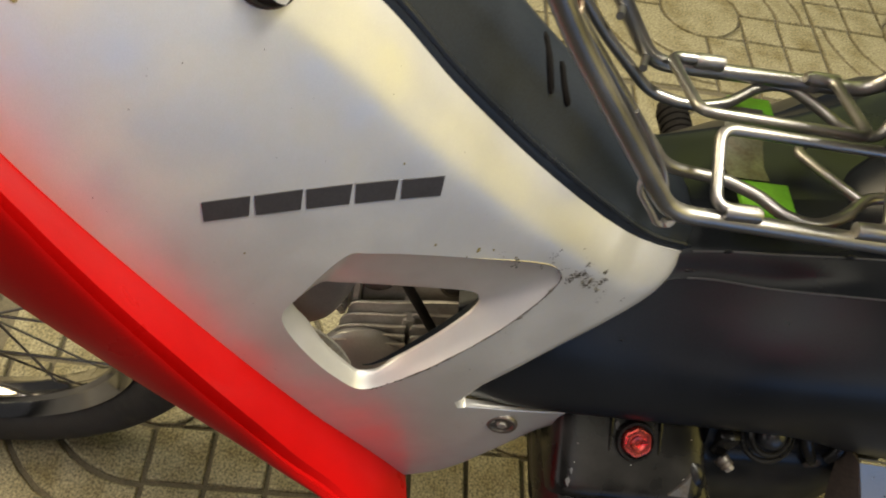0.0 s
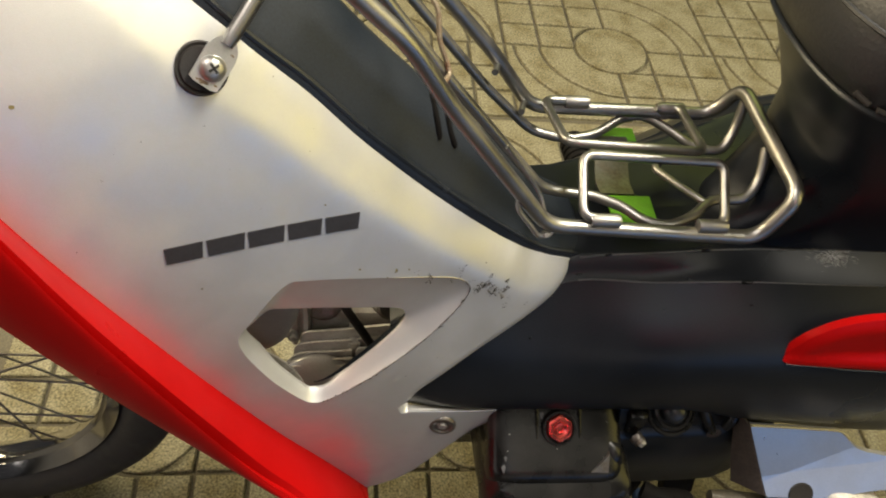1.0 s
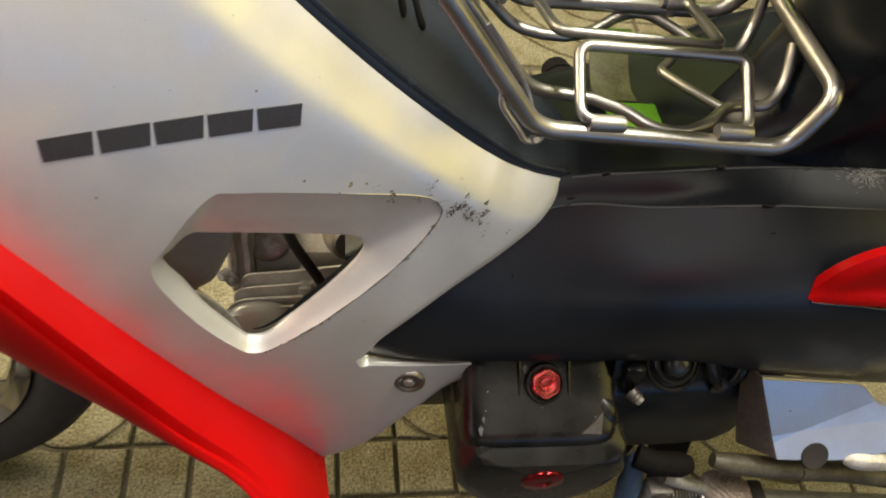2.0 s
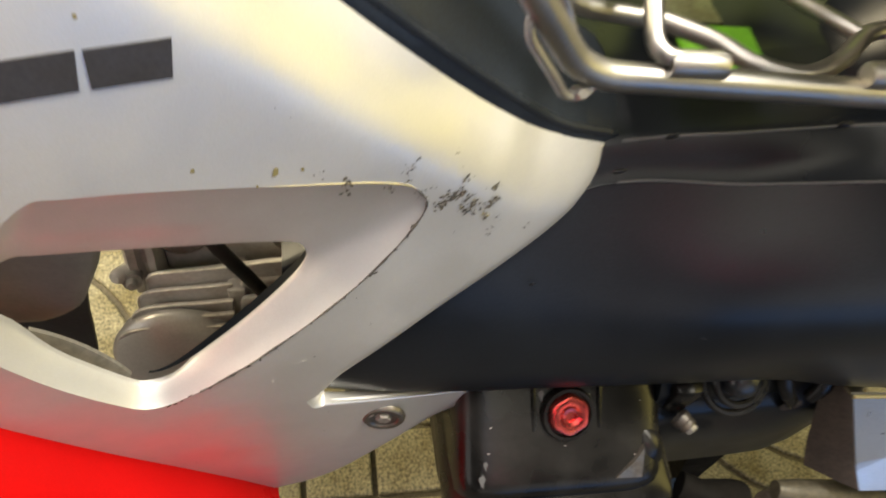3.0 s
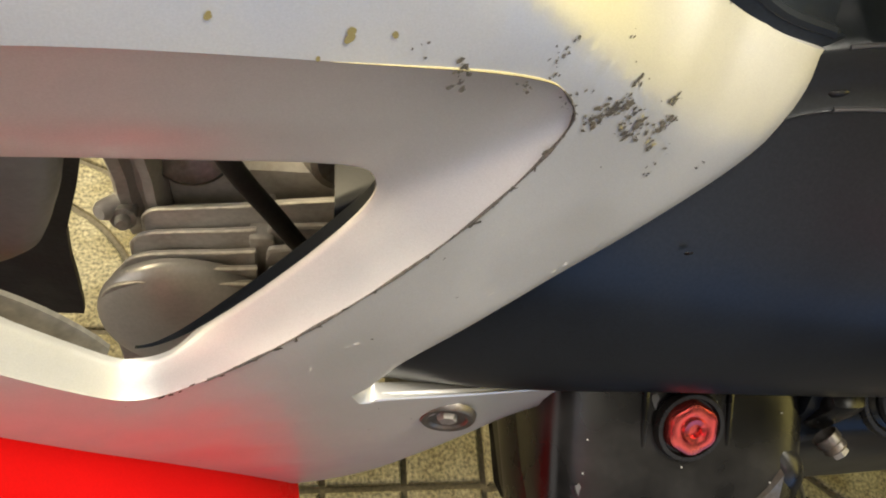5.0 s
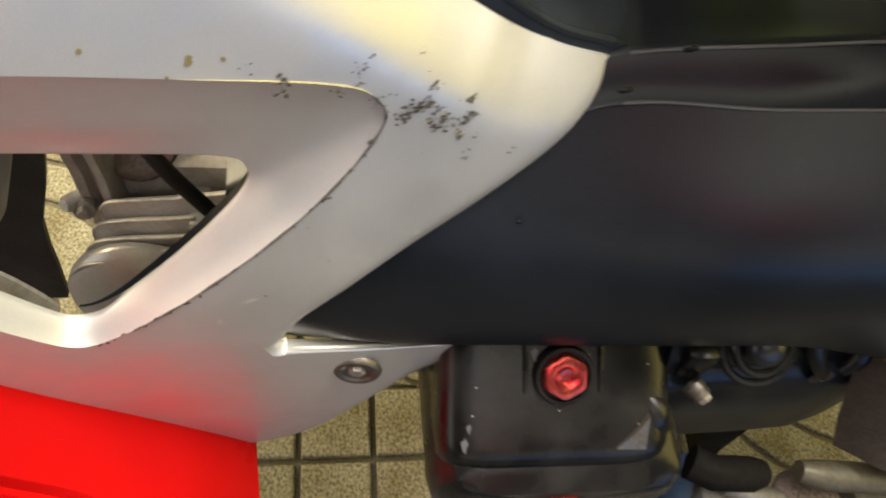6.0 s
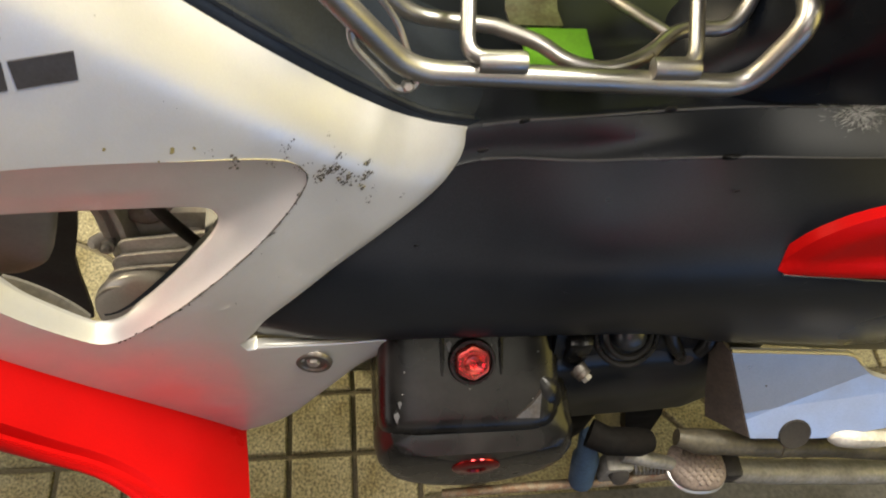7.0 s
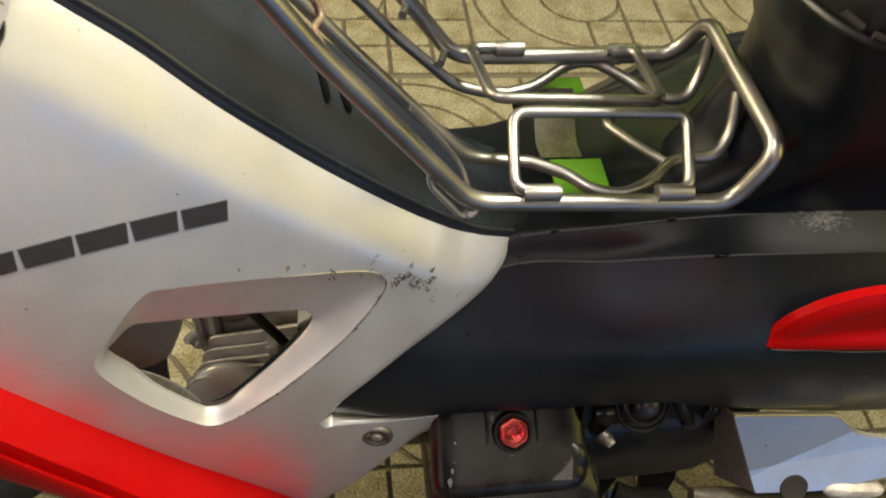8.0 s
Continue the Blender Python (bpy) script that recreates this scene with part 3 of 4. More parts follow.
bm = sheet(bmesh.new(), [flash], lambda x, z: min(cover_y(x, z), 0.240) - 0.001 - 0.004 * math.sin(math.pi / 2 * min(1.0, near((x, z), flash + flash[:1]) / 0.012)), 0.006, 0.004)
part("red_flash", bm, RED, cover, "glossy red plastic flash")
bm = tube(bmesh.new(), [(x, cover_y(x, z) - 0.0005, z) for x, z in ((0.391, 0.4572), (0.40, 0.4568), (0.43, 0.4560), (0.437, 0.4550), (0.45, 0.4545), (0.50, 0.4535), (0.6, 0.453))], 0.0009, 8)
part("flash_seat", bm, BLACK, cover)
for x, y, z, r in ((0.357, 0.2805, 0.4985, 0.0032), (0.327, 0.3025, 0.5095, 0.0025), (0.233, 0.2995, 0.4800, 0.0024), (0.254, 0.3065, 0.4955, 0.0022), (0.200, 0.268, 0.438, 0.0010), (0.36, 0.266, 0.489, 0.0011), (0.415, 0.262, 0.488, 0.0014)):
    bm = bmesh.new()
    bmesh.ops.create_icosphere(bm, subdivisions=2, radius=r)
    for v in bm.verts:
        k = 1.0 + 0.25 * math.sin(900 * v.co.x + 7 * x * 100) + 0.2 * math.sin(1300 * v.co.z)
        v.co = Vector((x + 1.25 * k * v.co.x + 0.5 * v.co.z, y + 0.45 * v.co.y + 0.0004, z + 0.75 * k * v.co.z))
    part("clip", bm, CASE, cover)

rng = random.Random(21)
bm = bmesh.new()
for _ in range(260):
    x, y = rng.gauss(0.4245, 0.0075), rng.gauss(0.2962, 0.0034)
    ln, wd = rng.uniform(0.0005, 0.0036), rng.uniform(0.00008, 0.00026)
    a = math.atan2(1.6 * (y - 0.2962), x - 0.4245) + rng.gauss(0.0, 0.35)
    up = lambda px, py: Vector((px, py, 0.5126 + 0.56 * (py - 0.2935) + 0.06 * (px - 0.424) + 0.0006))
    u, v = (math.cos(a), 0.6 * math.sin(a)), (-math.sin(a), 0.6 * math.cos(a))
    bm.faces.new([bm.verts.new(up(x + u[0] * p + v[0] * q, y + u[1] * p + v[1] * q)) for p, q in ((-ln, 0), (0, -wd), (ln, 0), (0, wd))])
part("scuff_and_sheen", bm, SCUFF_SHEEN, cover, "pale scuffed patch with its sheen painted in", smooth=False)["kind"] = "stuff"
bm = bmesh.new()
for _ in range(48):
    x, z = rng.uniform(0.20, 0.44), rng.uniform(0.385, 0.455)
    if x < 0.27 and z < 0.41 or z > 0.40 + 0.25 * (x - 0.17):
        continue
    ln, wd, a = rng.uniform(0.0008, 0.006), rng.uniform(0.0001, 0.00025), rng.gauss(0.3, 0.5)
    pts = [(x + p * math.cos(a) - q * math.sin(a), z + p * math.sin(a) + q * math.cos(a)) for p, q in ((-ln, 0), (0, -wd), (ln, 0), (0, wd))]
    bm.faces.new([bm.verts.new((px, cover_y(px, pz) - 0.0004, pz)) for px, pz in pts])
part("hairline_wear", bm, HAIR, cover, "faint dusty scratches", smooth=False)["kind"] = "stuff"

# Body under the saddle and the saddle, lofted from level slices with a blunt nose
def nose(z, xf, w, reach, n=22):
    half = []
    for k in range(n + 1):
        u = k / n
        if u < 0.75:
            a = u / 0.75 * math.pi / 2
            half.append((xf + reach * (1 - math.cos(a) ** 0.9), w * math.sin(a) ** 0.9))
        else:
            half.append((xf + reach + (u - 0.75) / 0.25 * 0.5, w + 0.02 * (u - 0.75) / 0.25))
    return [Vector((x, MID + h, z)) for x, h in reversed(half[1:])] + [Vector((x, MID - h, z)) for x, h in half]


bm = loft(bmesh.new(), [nose(z, xf, w, r) for z, xf, w, r in ((0.49, 0.330, 0.042, 0.06), (0.512, 0.333, 0.044, 0.06), (0.522, 0.340, 0.047, 0.058), (0.54, 0.352, 0.052, 0.052), (0.565, 0.366, 0.059, 0.042), (0.60, 0.369, 0.066, 0.036), (0.635, 0.352, 0.073, 0.036), (0.66, 0.337, 0.079, 0.04), (0.672, 0.332, 0.080, 0.04))], True, True)
part("body_cover", bm, BLACK, bike, "dark plastic body under the saddle")
bm = loft(bmesh.new(), [nose(z + 0.006, xf, w, r) for z, xf, w, r in ((0.664, 0.350, 0.070, 0.04), (0.666, 0.334, 0.081, 0.04), (0.672, 0.327, 0.086, 0.04), (0.69, 0.321, 0.090, 0.045), (0.712, 0.321, 0.092, 0.045), (0.735, 0.330, 0.088, 0.05), (0.75, 0.348, 0.075, 0.06), (0.756, 0.376, 0.05, 0.06))], True, True)
saddle = part("saddle", bm, SEAT, bike, "black leather saddle with stitched seam")
part("seam", tube(bmesh.new(), nose(0.720, 0.3205, 0.0925, 0.045), 0.0016, 6), SEAT, saddle)
part("saddle_edging", tube(bmesh.new(), nose(0.673, 0.329, 0.0845, 0.04), 0.0022, 8), GLOSS, saddle)
for run in (((0.3365, 0.2745, 0.6835), (0.3440, 0.2675, 0.6805)), ((0.3485, 0.2650, 0.6790), (0.3600, 0.2605, 0.6765), (0.4000, 0.2580, 0.6740), (0.5000, 0.2560, 0.6730))):
    part("edge_glint_strip", tube(bmesh.new(), run, 0.0018, 8), RUBBER, saddle, "thin strip put in for the glint along the saddle edge")

# Crankcase cover with its slanted top, caps and neighbours
bm = lathe(bmesh.new(), [(0.0, 0.0), (0.050, 0.0), (0.060, -0.002), (0.066, -0.008), (0.0685, -0.018), (0.0685, -0.12), (0.0, -0.12)], (0.2475, 0.192, 0.277), (0, -1, 0), 48)
for v in bm.verts:
    v.co.z = min(v.co.z, 0.316 + 0.6 * (v.co.y - 0.212))
case = part("crankcase_cover", bm, CASE, bike, "glossy black crankcase cover")
bm = bmesh.new()
rows = []
for k in range(21):
    u = -math.cos(math.pi * k / 20)
    x = 0.2412 + 0.0600 * u
    e = 1 - (1 - abs(u) ** 7) ** 0.2
    rows.append([Vector((x, y + (0.030 if y < 0.29 else 0.0) * e, z - 0.014 * e)) for y, z in ((0.30, 0.26), (0.207, 0.268), (0.2042, 0.292), (0.2036, 0.311), (0.2046, 0.3155), (0.2070, 0.3190), (0.2105, 0.3214), (0.2150, 0.3242), (0.2400, 0.3390), (0.2600, 0.3508), (0.2680, 0.3545), (0.2780, 0.3560), (0.32, 0.3560))])
loft(bm, rows, True, True)
part("upper_cover", bm, CASE, case)
ax = Vector((0.0, -0.62, 0.78)).normalized()
c = Vector((0.241, 0.241, 0.3405))
bm = lathe(bmesh.new(), [(0.0, -0.006), (0.0125, -0.006), (0.0135, -0.004), (0.0155, 0.0005), (0.0145, 0.0035), (0.0128, 0.0035), (0.0122, 0.001), (0.0, 0.001)], c, ax, 36)
part("cap_boss", bm, CASE, case)
bm = bmesh.new()
N = 48
prof = [(0.0, 0.0046, 0), (0.0026, 0.0046, 0), (0.0030, 0.0066, 0), (0.0050, 0.0070, 0), (0.0058, 0.0056, 0), (0.0086, 0.0060, 0), (0.0108, 0.0056, 1), (0.0117, 0.0040, 1), (0.0119, 0.001, 1)]
q = ax.to_track_quat("Z", "Y")
rings = []
for r, h, lob in prof:
    ring_pts = []
    for j in range(N):
        a = 2 * math.pi * j / N
        rr = max(r, 0.0002) * (1 - (0.075 * (0.5 + 0.5 * math.cos(6 * a)) if lob else 0))
        ring_pts.append(c + q @ Vector((rr * math.cos(a), rr * math.sin(a), h)))
    rings.append(ring_pts)
loft(bm, rings, True, True)
part("timing_cap", bm, ANODISED, case, "red anodised timing cap")
bm = lathe(bmesh.new(), [(0.0, 0.001), (0.006, 0.001), (0.0075, 0.0024), (0.0150, 0.0022), (0.0165, 0.001), (0.017, -0.002)], (0.2475, 0.192, 0.275), (0, -1, 0.0), 36)
part("crank_cap", bm, SHADERED, case, "red anodised crank cap with shade put into its colour")
# raised walls of the channel above the timing cap
for x in (0.2220, 0.2600):
    bm = tube(bmesh.new(), spline([(x, 0.234, 0.3345), (x, 0.240, 0.3390), (x, 0.252, 0.3470), (x, 0.263, 0.3535), (x, 0.275, 0.358)], 3), lambda k: 0.0012 + 0.0006 * k, 8)
    part("rib", bm, CASE, case)

# metal wedge painting a facet's reflection beside the worn boss, and pale rubbed places on the cover
bm = loft(bmesh.new(), [[Vector((0.2690, 0.2098 - d, 0.3208 + 0.4 * d)), Vector((0.2850, 0.2098 - d, 0.3190 + 0.4 * d)), Vector((0.2860, 0.2230 - d, 0.3300 + 0.4 * d)), Vector((0.2800, 0.2170 - d, 0.3262 + 0.4 * d))] for d in (-0.003, 0.0012)], True, True)
part("glint_facet", bm, DARKSTEEL, case, "metal wedge put in for the reflection on a facet")
for x, y, r in ((0.1925, 0.2120, 0.0036), (0.2265, 0.2500, 0.0034), (0.1945, 0.2190, 0.0024)):
    ring_pts = [(x + r * (0.7 + 0.3 * math.sin(3 * a)) * math.cos(a) * 0.6, y + r * (0.8 + 0.2 * math.cos(5 * a)) * math.sin(a)) for a in [2 * math.pi * k / 14 for k in range(14)]]
    bm = loft(bmesh.new(), [[Vector((px, py, 0.3242 + 0.592 * (py - 0.215) + h)) for px, py in ring_pts] for h in (-0.001, 0.0004)], True, True)
    part("rubbed_spot", bm, SMEAR_GLINT, case)
rng = random.Random(5)
for _ in range(10):
    x = rng.uniform(0.195, 0.290)
    y = rng.uniform(0.214, 0.262)
    part("grit", lathe(bmesh.new(), [(0.0, 0.0003), (0.0002, 0.0002), (0.0004, -0.0003)], (x, y, 0.3242 + 0.592 * (y - 0.215) + 0.0003), (0, -0.5, 0.86), 6), PALE, case)

# Rear of the engine: sprocket cover with bosses and bolts
bm = bmesh.new()
rows = []
for x, yf, zt, zb in ((0.296, 0.236, 0.352, 0.20), (0.318, 0.240, 0.350, 0.212), (0.355, 0.242, 0.348, 0.210), (0.395, 0.244, 0.347, 0.207), (0.430, 0.246, 0.346, 0.207), (0.448, 0.250, 0.345, 0.216), (0.460, 0.258, 0.344, 0.240)):
    rows.append([Vector((x, 0.33, zb)), Vector((x, yf + 0.006, zb)), Vector((x, yf, zb + 0.010)), Vector((x, yf, zt - 0.034)), Vector((x, yf + 0.003, zt - 0.028)), Vector((x, yf + 0.008, zt - 0.024)), Vector((x, yf + 0.010, zt - 0.010)), Vector((x, yf + 0.016, zt)), Vector((x, 0.33, zt))])
loft(bm, rows, True, True)
sprocket = part("sprocket_cover", bm, BLACK, bike, "dusty black sprocket cover")
# bolt in its upright lug
bm = block(bmesh.new(), (0.303, 0.243, 0.314), (0.322, 0.266, 0.352), 0.006)
part("lug", bm, CASE, sprocket)
axis = Vector((0.55, -0.65, -0.15))
bm = lathe(bmesh.new(), [(0.0, 0.0075), (0.0034, 0.0075), (0.0040, 0.0068), (0.0040, 0.004)], (0.3155, 0.2365, 0.3265), axis, 6)
part("bolt", bm, BAR, sprocket, "zinc hexagon bolt")
part("washer", lathe(bmesh.new(), [(0.0, 0.0042), (0.0053, 0.0042), (0.0056, 0.0034), (0.0053, 0.0026), (0.0053, 0.0008), (0.0060, 0.0), (0.0060, -0.004)], (0.3155, 0.2365, 0.3265), axis, 20), DARKSTEEL, sprocket)
part("bolt", lathe(bmesh.new(), [(0.0, 0.004), (0.0028, 0.004), (0.0034, 0.003), (0.0034, -0.002)], (0.282, 0.262, 0.355), (0.1, -0.7, 0.7), 8), STEEL, sprocket)
part("bolt", lathe(bmesh.new(), [(0.0, 0.005), (0.0030, 0.005), (0.0036, 0.004), (0.0036, -0.002)], (0.303, 0.226, 0.262), (0.3, -0.9, 0.2), 6), STEEL, sprocket)
# black round plug in a swept collar
c = Vector((0.345, 0.250, 0.352))
ax = Vector((0.05, -0.62, 0.78)).normalized()
part("plug", lathe(bmesh.new(), [(0.0, 0.007), (0.005, 0.0066), (0.0085, 0.0048), (0.0105, 0.002), (0.0110, -0.008)], c, ax, 28), GLOSS, sprocket, "glossy black round plug")
for r, h in ((0.0155, -0.003), (0.0215, -0.007)):
    q = ax.to_track_quat("Z", "Y")
    part("collar", tube(bmesh.new(), [c + q @ Vector((r * math.cos(a), r * math.sin(a), h)) for a in [2 * math.pi * k / 30 for k in range(30)]], 0.0024, 8, True), CASE, sprocket)
part("boss", tube(bmesh.new(), spline([(0.372, 0.258, 0.354), (0.376, 0.248, 0.344), (0.384, 0.243, 0.333), (0.388, 0.243, 0.326)], 4), lambda k: 0.006 - 0.003 * k, 10), CASE, sprocket)
part("boss", tube(bmesh.new(), spline([(0.404, 0.258, 0.352), (0.402, 0.248, 0.342), (0.397, 0.244, 0.332)], 4), lambda k: 0.007 - 0.003 * k, 10), CASE, sprocket)
part("oil_film", lathe(bmesh.new(), [(0.0, 0.0006), (0.006, 0.0006), (0.007, 0.0)], (0.391, 0.2435, 0.322), (0, -1, 0.1), 14), DIRT, sprocket)
bm = tube(bmesh.new(), spline([(0.284, 0.236, 0.330), (0.291, 0.228, 0.321), (0.294, 0.222, 0.307), (0.296, 0.221, 0.287)], 5), lambda k: 0.0040 + 0.0065 * math.sin(math.pi * min(1.0, k * 1.15)), 14)
part("boss", bm, CASE, case, "polished worn boss")
bm = block(bmesh.new(), (0.13, 0.29, 0.20), (0.40, 0.40, 0.36), 0.012)
part("engine_block", bm, CASE, bike, "dark engine block")
bm = loft(bmesh.new(), [[Vector((0.3920, y, 0.215)), Vector((0.4250, y, 0.215)), Vector((0.4425, y, 0.147)), Vector((0.4490, y, 0.092)), Vector((0.4560, y, 0.060)), Vector((0.4360, y, 0.060)), Vector((0.4250, y, 0.098)), Vector((0.4080, y, 0.150))] for y in (0.262, 0.285)], True, True)
part("engine_strut", bm, SHADEBLACK, bike, "dark steel strut under the engine")
bm = block(bmesh.new(), (0.205, 0.245, 0.135), (0.368, 0.42, 0.212), 0.014)
part("sump", bm, SHADEBLACK, bike, "dark finned sump")

# Silver rear cover behind the engine, leaning outwards towards its lower edge
plate = [Vector(p) for p in ((0.411, 0.351), (0.45, 0.3487))] + spline([(0.493, 0.346), (0.502, 0.343), (0.517, 0.331), (0.53, 0.3275)], 4) + [Vector(p) for p in ((0.60, 0.320), (0.68, 0.31), (0.68, 0.302))] + spline([(0.60, 0.303), (0.55, 0.3000), (0.515, 0.2935), (0.49, 0.2900), (0.4415, 0.2880)], 4)


def plate_y(x, z):
    fold = (x - 0.444) * 0.378 - (z - 0.302) * 0.926
    fan = (x - 0.462) * 0.157 - (z - 0.308) * 0.988
    return 0.235 + (z - 0.35) * 0.54 - 0.20 * max(0.0, fold) - 0.13 * max(0.0, fan)


bm = bmesh.new()
vs = [bm.verts.new((p.x, 0, p.y)) for p in plate]
for a, b in zip(vs, vs[1:] + vs[:1]):
    bm.edges.new((a, b))
bmesh.ops.triangle_fill(bm, use_beauty=True, use_dissolve=False, edges=bm.edges[:], normal=(0, -1, 0))
for at, normal in (((0.444, 0, 0.302), (0.378, 0, -0.926)), ((0.462, 0, 0.308), (0.157, 0, -0.988))):
    bmesh.ops.bisect_plane(bm, geom=bm.verts[:] + bm.edges[:] + bm.faces[:], plane_co=at, plane_no=normal, dist=1e-6)
face_set = bm.faces[:]
out = bmesh.ops.extrude_face_region(bm, geom=face_set, use_keep_orig=True)
moved = {g for g in out["geom"] if isinstance(g, bmesh.types.BMVert)}
for v in bm.verts:
    v.co.y = plate_y(v.co.x, v.co.z) + (0.004 if v in moved else 0.0)
swing = part("rear_cover", bm, ALU, bike, "silver-painted rear footrest cover with creased face", smooth=False)
# worn rim along the top, brown dirty wall along its front, dark disc painting the hole at its foot
top_run = plate[:3] + plate[3:9]
part("worn_rim", tube(bmesh.new(), [(p.x, plate_y(p.x, p.y) + 0.001, p.y + 0.0004) for p in top_run], 0.0013, 8), SCUFF, swing, "yellowed worn top rim")
bm = bmesh.new()
rows = []
for k in range(9):
    u = k / 8
    x, z = 0.411 + 0.0305 * u, 0.351 - 0.063 * u
    y = plate_y(x, z)
    rows.append([Vector((x + 0.0006, y + 0.0012, z)), Vector((x - 0.0015, y + 0.0006, z + 0.0005)), Vector((x - 0.006 - 0.004 * u, y + 0.006, z + 0.003 - 0.004 * u)), Vector((x - 0.010 - 0.012 * u, y + 0.022, z + 0.006 - 0.020 * u)), Vector((x - 0.004, y + 0.030, z - 0.01))])
loft(bm, rows, True, True)
part("cover_wall", bm, DIRT, swing, "brown dirt-stained side wall")
part("recess_disc", lathe(bmesh.new(), [(0.0, 0.0010), (0.0098, 0.0011), (0.0110, 0.0015), (0.0118, 0.0006), (0.0118, -0.004)], (0.4730, plate_y(0.4730, 0.2915) + 0.0006, 0.2915), (-0.096, -1.0, 0.854), 26), RUBBER, swing, "dark disc in place of a round hole's shade")
part("paint_speck", lathe(bmesh.new(), [(0.0, 0.0004), (0.0006, 0.0004), (0.0008, 0.0)], (0.443, plate_y(0.443, 0.325), 0.325), (0, -0.88, 0.47), 8), CHIP, swing)
bm = tube(bmesh.new(), [(0.396, 0.206, 0.270), (0.410, 0.203, 0.268), (0.477, 0.200, 0.257), (0.527, 0.200, 0.248), (0.579, 0.200, 0.2305), (0.68, 0.200, 0.205)], lambda k: 0.0092 if k > 0.1 else 0.0060, 16)
part("cover_tube", bm, TAN, swing, "dusty olive-brown cross tube")
oval = [(0.4985 + 0.030 * (1 - math.cos(a)), 0.2895 + 0.0105 * math.sin(a) - 0.006 * (1 - math.cos(a))) for a in [2 * math.pi * k / 28 for k in range(28)]]
bm = loft(bmesh.new(), [[Vector((0.5285 + (x - 0.5285) * f, 0.1925 - h, 0.2835 + (z - 0.2835) * f)) for x, z in oval] for f, h in ((0.9, -0.010), (1.0, -0.004), (1.0, 0.0), (0.85, 0.0030), (0.5, 0.0045), (0.1, 0.0050))], True, True)
part("oval_end", bm, LIP, swing, "pale yellowed oval end piece")
part("tube_band", tube(bmesh.new(), [(0.477, 0.200, 0.257), (0.480, 0.200, 0.2565)], 0.0099, 18), TAN, swing)

# Gear pedal with its chequered rubber pad, and the footrest bar
bm = tube(bmesh.new(), fillet([(0.235, 0.198, 0.176), (0.30, 0.198, 0.182), (0.37, 0.198, 0.184), (0.412, 0.198, 0.196), (0.430, 0.198, 0.208)], 0.02), lambda k: 0.0036 + 0.0016 * k, 12)
pedal = part("gear_pedal", bm, RUST, bike, "worn steel gear pedal")
part("pedal_arm", tube(bmesh.new(), [(0.366, 0.206, 0.236), (0.385, 0.202, 0.231), (0.412, 0.199, 0.221), (0.430, 0.199, 0.212)], lambda k: 0.0062 - 0.001 * k, 12), BAR, pedal)
bm = bmesh.new()
PC = Vector((0.4315, 0.1985, 0.2155))


def pad_point(a, b, r=1.0):
    """A blunt oval: a runs round its length, b from rim to crown."""
    cx = math.copysign(abs(math.cos(a)) ** 0.8, math.cos(a)) * math.cos(b)
    cy = math.copysign(abs(math.sin(a)) ** 0.8, math.sin(a)) * math.cos(b)
    return PC + Vector((0.0255 * r * cx, 0.0195 * r * cy, 0.0125 * r * math.sin(b) - 0.006 * cx))


rows = [[pad_point(2 * math.pi * k / 32, b) for k in range(32)] for b in (-1.2, -0.7, -0.25, 0.0, 0.25, 0.5, 0.8, 1.1, 1.4)]
loft(bm, rows, True, True)
part("pad_rim", tube(bmesh.new(), [pad_point(a, -0.35, 1.03) for a in [math.pi * (0.95 + 0.9 * k / 20) for k in range(21)]], 0.0020, 8), ALU, pedal, "bright worn metal rim under the rubber")
pad = part("pedal_rubber", bm, PADRUB, pedal, "chequered brown-grey pedal rubber")
stud = bmesh.new()
block(stud, (-0.0017, -0.0017, -0.001), (0.0017, 0.0017, 0.0011), 0.0005, Matrix.Rotation(radians(45), 4, "Z"))
stud_mesh = part("stud", stud, PADRUB, pedal).data
for i in range(-6, 7):
    for j in range(-5, 6):
        if (i + j) % 2:
            continue
        x, y = i * 0.0031, j * 0.0031
        k = (x / 0.0225) ** 2 + (y / 0.0165) ** 2
        if k > 0.92 or (i == 0 and j == 0):
            continue
        t = new("stud", stud_mesh)
        t.parent = pedal
        t.matrix_basis = Matrix.Translation(PC + Vector((x, y, 0.0125 * math.sqrt(max(0.05, 1 - (x / 0.0255) ** 2 - (y / 0.0195) ** 2)) - 0.006 * x / 0.0255))) @ Matrix.Rotation(x * 14, 4, "Y") @ Matrix.Rotation(-y * 20, 4, "X")
bpy.data.objects["stud"].location = PC + Vector((0, 0, 0.0122))
bm = tube(bmesh.new(), [(0.468, 0.200, 0.190), (0.476, 0.200, 0.187), (0.520, 0.199, 0.178), (0.604, 0.199, 0.161), (0.72, 0.199, 0.14)], lambda k: 0.0095 + 0.002 * k, 16)
part("footrest_bar", bm, BAR, pedal, "greyish steel footrest bar")
part("clamp", block(bmesh.new(), (0.458, 0.190, 0.186), (0.474, 0.212, 0.208), 0.004), RUBBER, pedal)
part("pivot_bracket", block(bmesh.new(), (0.357, 0.196, 0.190), (0.379, 0.212, 0.224), 0.003), BAR, pedal, "pale bracket")
part("pivot_bolt", lathe(bmesh.new(), [(0, 0.006), (0.004, 0.006), (0.0075, 0.004), (0.008, -0.004)], (0.368, 0.196, 0.214), (0, -0.8, 0.6), 18), RUBBER, pedal)
part("blue_boot", lathe(bmesh.new(), [(0, 0.040), (0.0065, 0.039), (0.0085, 0.034), (0.008, 0.012), (0.0105, 0.006), (0.010, -0.03), (0, -0.03)], (0.343, 0.207, 0.215), (-0.1, 0.25, 1), 20), BLUE, pedal, "dull blue plastic boot")
